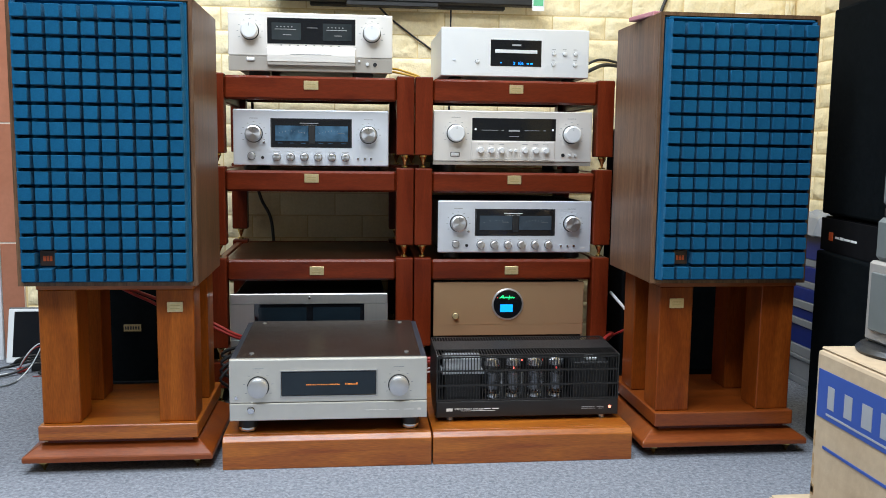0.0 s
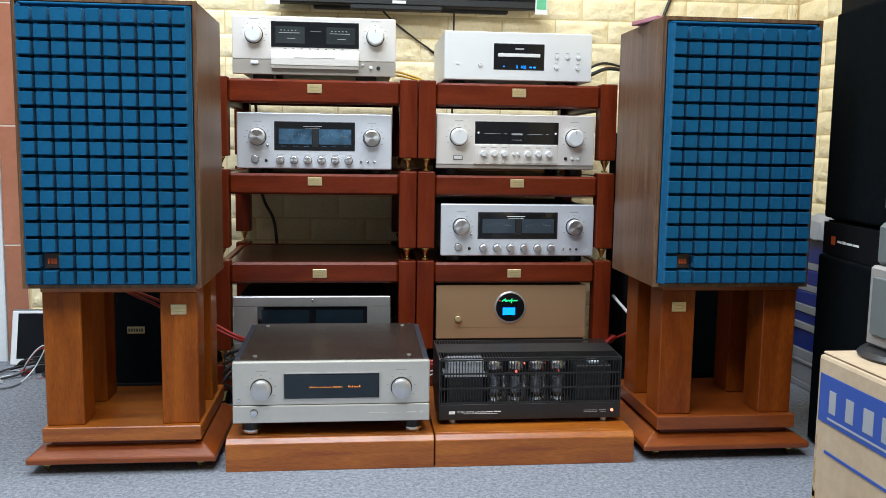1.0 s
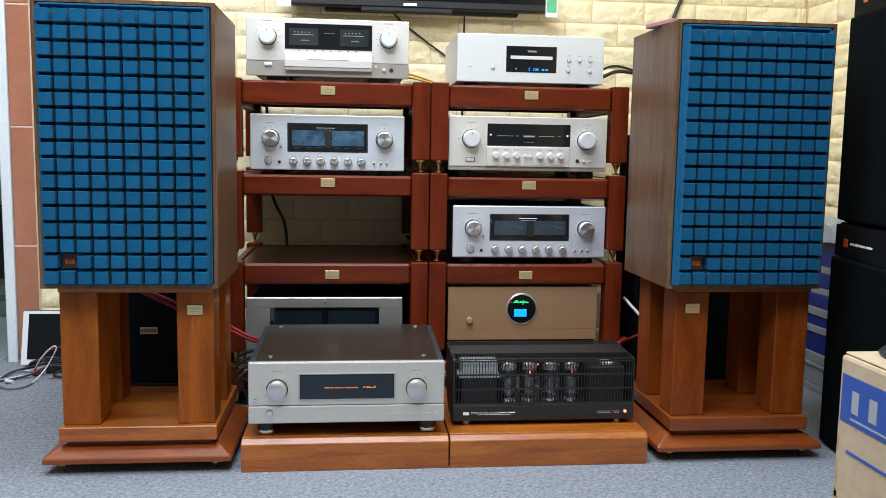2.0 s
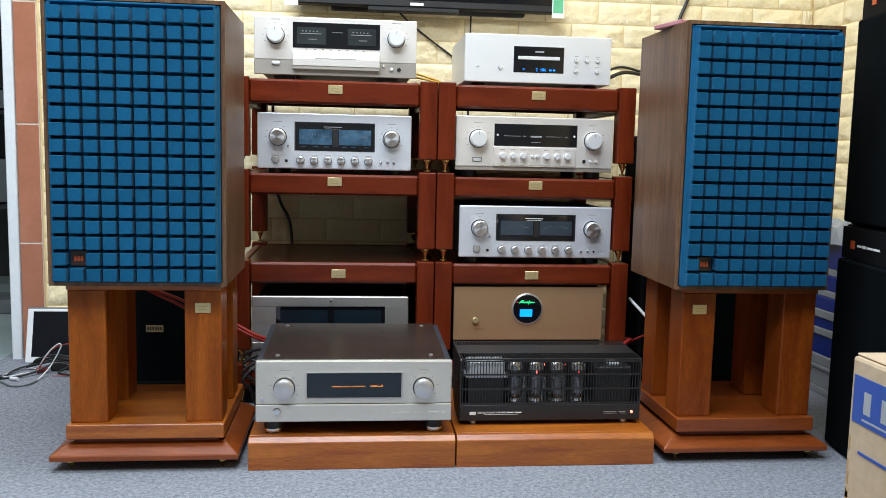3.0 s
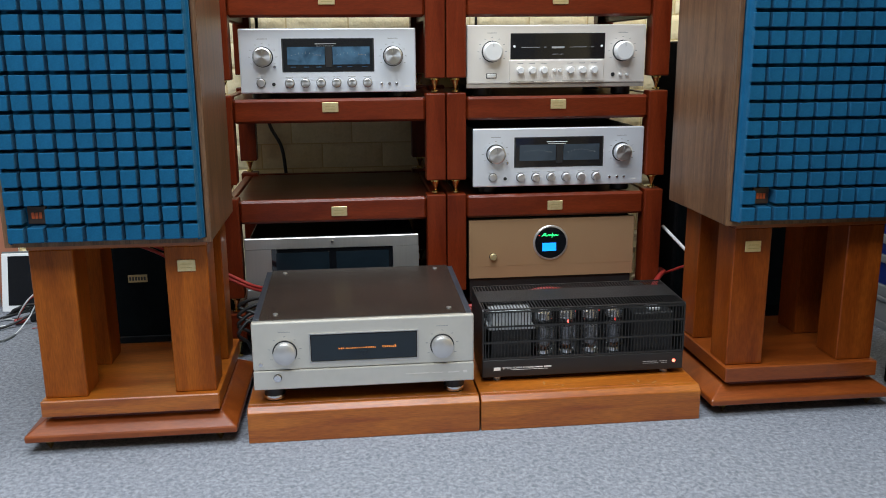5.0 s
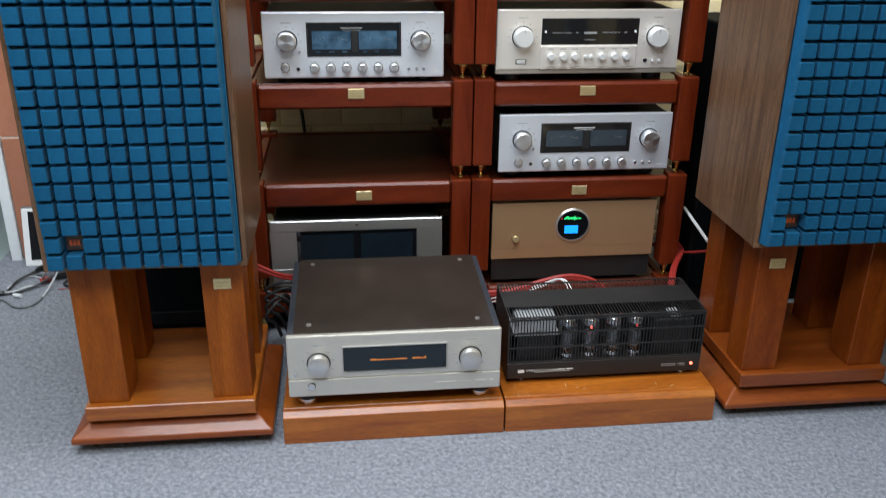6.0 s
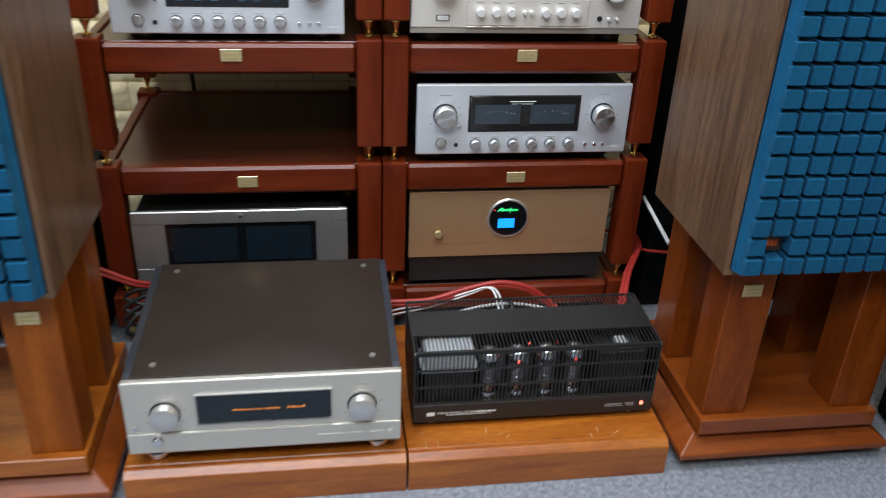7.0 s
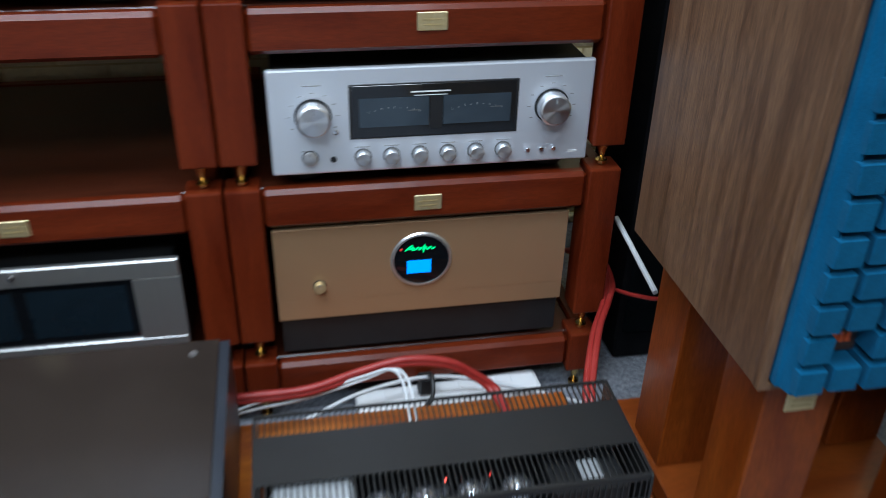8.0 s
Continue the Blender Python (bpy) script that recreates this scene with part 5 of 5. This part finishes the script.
# ---- red, white and black cables behind the amplifiers ----
for dx, dz in ((0, 0), (0.008, 0.007)):
    cord("speaker_cable", [(0.440 + dx, 2.36, 0.11), (0.453 + dx, 2.41, 0.145), (0.466 + dx, 2.455, 0.168), (0.508 + dx, 2.55, 0.178 + dz), (0.548 + dx, 2.62, 0.180 + dz), (0.580 + dx, 2.69, 0.175), (0.600 + dx, 2.80, 0.15), (0.600 + dx, 2.95, 0.08)], 0.0056, M_REDC, "red speaker cable rising beside the rack", group="red speaker cables")
    cord("speaker_cable", [(0.375, 2.36, 0.11), (0.362, 2.44, 0.110), (0.345 + dx, 2.51, 0.122), (0.316, 2.52, 0.146 + dz), (0.278, 2.52, 0.170 + dz), (0.221, 2.52, 0.180 + dz), (0.158, 2.52, 0.168 + dz), (0.080, 2.52, 0.145 + dz), (-0.015, 2.52, 0.142 + dz), (-0.10, 2.53, 0.13), (-0.2, 2.55, 0.11)], 0.0055, M_REDC, "red speaker cable looping behind the valve amplifier", group="red speaker cables")
    cord("speaker_cable", [(-0.38, 2.56, 0.185), (-0.43, 2.53, 0.200 + dz), (-0.483, 2.50, 0.220 + dz), (-0.548, 2.49, 0.254 + 1.5 * dz), (-0.61, 2.49, 0.278 + 2 * dz), (-0.67, 2.49, 0.305 + 2.2 * dz), (-0.70, 2.49, 0.321 + 1.8 * dz), (-0.734, 2.485, 0.338 + 1.4 * dz), (-0.77, 2.46, 0.365)], 0.0042, M_REDC, "red speaker cable running up behind the stand", group="red speaker cables")
cord("speaker_cable", [(0.585, 2.72, 0.150), (0.582, 2.66, 0.178), (0.590, 2.60, 0.205), (0.608, 2.54, 0.238), (0.640, 2.49, 0.30), (0.68, 2.46, 0.40)], 0.0034, M_REDC, "red speaker cable running up behind the stand", group="red speaker cables")
for k in range(2):
    cord("signal_cable", [(0.217 + 0.009 * k, 2.375, 0.11), (0.214 + 0.009 * k, 2.43, 0.150), (0.210 + 0.008 * k, 2.48, 0.180), (0.195 + 0.005 * k, 2.50, 0.188), (0.158, 2.51, 0.172 - 0.006 * k), (0.08, 2.53, 0.135 - 0.008 * k), (0.01, 2.55, 0.11 - 0.01 * k), (-0.06, 2.57, 0.07)], 0.0022, M_WHITEC, "white signal cable behind the valve amplifier", group="white signal cables")
cord("signal_cable", [(0.02, 2.56, 0.03), (0.09, 2.58, 0.05), (0.16, 2.59, 0.075), (0.25, 2.60, 0.085), (0.33, 2.60, 0.075), (0.42, 2.59, 0.05), (0.50, 2.585, 0.02), (0.57, 2.56, 0.012), (0.66, 2.60, 0.010)], 0.0034, M_WHITEC, "white cable lying behind the platform", group="white signal cables")
strip = thing("power_strip", (0.305, 2.613, 0.001), "white power strip on the carpet behind the platform", "power strip", turn=3)
part("strip_body", boxm(-0.15, 0.15, -0.022, 0.03, 0, 0.042, bevel=0.008, segs=2), M_PLASTIC, strip)
for x in (-0.09, -0.03, 0.03, 0.09):
    part("socket", boxm(x - 0.014, x + 0.014, -0.012, 0.018, 0.0422, 0.0440, bevel=0.0008), M_PLASTIC, strip)
plug = tagged(part("mains_plug", boxm(0.252, 0.278, 2.600, 2.624, 0.046, 0.080, bevel=0.004), M_BLACKC), "black mains plug in the power strip", "plug")
cord("mains_cable", [(0.265, 2.612, 0.078), (0.27, 2.585, 0.098), (0.26, 2.555, 0.07), (0.20, 2.565, 0.03), (0.10, 2.58, 0.02), (-0.05, 2.58, 0.015)], 0.0035, M_BLACKC, "black mains cable behind the platform", group="black mains cables")
for k in range(4):
    cord("mains_cable", [(-0.50 + 0.02 * k, 2.58, 0.02), (-0.51 + 0.012 * k, 2.55, 0.07 + 0.02 * k), (-0.53, 2.53 + 0.01 * k, 0.10 + 0.02 * k), (-0.49 + 0.01 * k, 2.56, 0.13 + 0.015 * k), (-0.46, 2.58, 0.06), (-0.48, 2.6, 0.01)], 0.0045, M_BLACKC, "looped black mains cable beside the platform", group="black mains cables")
cord("hanging_cable", [(-0.51, 3.166, 0.90), (-0.506, 3.168, 0.70), (-0.502, 3.168, 0.61), (-0.484, 3.168, 0.54), (-0.455, 3.168, 0.48), (-0.445, 3.168, 0.40), (-0.44, 3.168, 0.3)], 0.0052, M_BLACKC, "thick black cable hanging behind the empty shelf")
for k in range(2):
    cord("signal_cable", [(-0.11 + 0.03 * k, 2.98, 0.955), (-0.05, 2.95, 0.948 + 0.010 * k), (0.01, 2.93, 0.934 + 0.006 * k), (0.05, 2.95, 0.922), (0.09, 2.99, 0.918)], 0.0035, M_YELLOWC, "yellow cable between the units on the rack", group="yellow signal cables")
cord("hanging_cable", [(0.44, 2.98, 0.93), (0.50, 2.93, 0.935), (0.56, 2.92, 0.965), (0.62, 2.95, 0.985), (0.72, 3.0, 0.98)], 0.006, M_BLACKC, "black cable behind the disc player")
cord("hanging_cable", [(0.47, 2.99, 0.915), (0.50, 2.95, 0.93), (0.54, 2.93, 0.975), (0.60, 2.94, 1.0), (0.70, 3.0, 0.99)], 0.004, M_BLACKC, "black cable behind the disc player")
cord("metal_rod", [(0.574, 2.676, 0.302), (0.573, 2.61, 0.292), (0.571, 2.503, 0.276)], 0.0042, M_WHITEC, "thin bright metal rod beside the rack", "rod", steps=2)

# ---- things on top of the loudspeaker ----
pk = tagged(part("disc_case", boxm(-0.07, 0.07, -0.055, 0.055, 0, 0.010, bevel=0.0015), M_PINK), "pinkish disc case lying on the loudspeaker", "disc case")
pk.matrix_basis = pose(0.555, 2.26, 1.0217, 0, 0, 12)
wd = thing("small_dish", (0.735, 2.25, 1.0217), "small white plastic object on the loudspeaker", "dish")
part("dish", lathe(bmesh.new(), [(0.030, 0), (0.036, 0.006), (0.034, 0.014), (0.02, 0.018)], segs=28), M_PLASTIC, wd)
cord("wall_cable", [(0.86, 3.185, 1.14), (0.88, 3.188, 1.20), (0.91, 3.188, 1.28), (0.95, 3.188, 1.40)], 0.006, M_BLACKC, "black cable on the yellow wall above the loudspeaker")

# ---- dark equipment in the room beyond ----


def far_shelf(x, y):
    t = thing("equipment_shelf", (x, y, -0.005), "dark shelf full of equipment in the room beyond", "shelf")
    for z in (0.42, 0.85, 1.28, 1.7):
        part("shelf", boxm(-0.45, 0.45, 0.0, 0.4, z, z + 0.02, bevel=0.001), M_BLACK, t)
    for sx in (-0.44, 0.44):
        for y0 in (0.01, 0.37):
            part("upright", boxm(sx - 0.012, sx + 0.012, y0, y0 + 0.024, 0, 1.9), M_BLACK, t)
    part("back_panel", boxm(-0.45, 0.45, 0.402, 0.41, 0.05, 1.9), M_BLACK, t)
    return t


far_shelf(-1.85, 4.35)
rnd = random.Random(12)
for z in (0.436, 0.866, 1.296):
    for k in range(3):
        h = rnd.uniform(0.10, 0.28)
        e = thing("equipment_box", (-2.12 + 0.29 * k, 4.40, z), "dark electronic unit on a shelf", "equipment", "units on the far shelf")
        part("case", boxm(-0.13, 0.13, 0, 0.3, 0.0005, h, bevel=0.004), M_CABINET, e)
        part("front", boxm(-0.12, 0.12, -0.004, -0.0002, 0.01, h - 0.01), M_GREYDEV if k == 1 else M_CLOTH, e)
cord("hanging_cable", [(-1.66, 4.40, 0.879), (-1.62, 4.335, 0.875), (-1.58, 4.31, 0.72), (-1.56, 4.28, 0.55), (-1.54, 4.27, 0.42), (-1.57, 4.26, 0.36), (-1.62, 4.28, 0.42)], 0.006, M_WHITEC, "pale cable hanging from the far shelf")
crate = thing("low_crate", (-1.80, 4.10, -0.005), "grey-blue low box on the floor beyond", "box")
part("crate_body", boxm(-0.16, 0.16, -0.1, 0.1, 0, 0.06, bevel=0.004), M_GREYDEV, crate)

# ---- foam bricks of the walls ----
BW, BH = 0.185, 0.0762


def brick_mesh(k, w, h):
    rnd = random.Random(100 + k)
    bm = bmesh.new()
    nx, nz, g = 14, 7, 0.0020
    off = Vector((rnd.uniform(0, 50), rnd.uniform(0, 50), rnd.uniform(0, 50)))
    grid = []
    for i in range(nx + 1):
        col = []
        for j in range(nz + 1):
            x, z = -w / 2 + g + (w - 2 * g) * i / nx, -h / 2 + g + (h - 2 * g) * j / nz
            edge = i in (0, nx) or j in (0, nz)
            if not edge:
                x += rnd.uniform(-0.0035, 0.0035)
                z += rnd.uniform(-0.0025, 0.0025)
            y = 0.0 if edge else -0.0055 - 0.0048 * noise.noise(Vector((x * 24, z * 36, 0)) + off) - 0.0050 * noise.noise(Vector((x * 55, z * 80, 3)) + off) + rnd.uniform(-0.0005, 0.0005)
            col.append(bm.verts.new((x, y, z)))
        grid.append(col)
    for i in range(nx):
        for j in range(nz):
            f = bm.faces.new((grid[i][j], grid[i + 1][j], grid[i + 1][j + 1], grid[i][j + 1]))
            f.smooth = True
    me = bpy.data.meshes.new("brick")
    bm.to_mesh(me)
    bm.free()
    me.materials.append(M_BRICK)
    return me


BRICKS = [brick_mesh(k, BW, BH) for k in range(12)]
rnd = random.Random(77)
Z0 = 1.17 - 15 * BH


def lay_bricks(x_from, x_to, wall, place, top):
    row = 0
    z = Z0 - BH
    while z < top:
        x = x_from + (-BW / 2 if row % 2 else 0)
        while x < x_to:
            a, b = max(x, x_from), min(x + BW, x_to)
            lo = max(z, 0.0)
            if b - a > 0.012 and z + BH > 0.012:
                ob = new("brick", BRICKS[rnd.randrange(12)])
                flip = -1 if rnd.random() < 0.5 else 1
                ob.matrix_basis = place((a + b) / 2, (lo + z + BH) / 2) @ Matrix.Diagonal(((b - a) / BW, 1, (z + BH - lo) / BH, 1))
                ob.parent = wall
            x += BW
        z += BH
        row += 1


lay_bricks(-1.258, EAST_X - 0.001, wall_north, lambda u, z: pose(u, WALL_Y - 0.0004, z), 1.40)
lay_bricks(-3.19, -2.2, wall_east, lambda u, z: pose(EAST_X - 0.0004, -u, z, 0, 0, -90), 1.40)
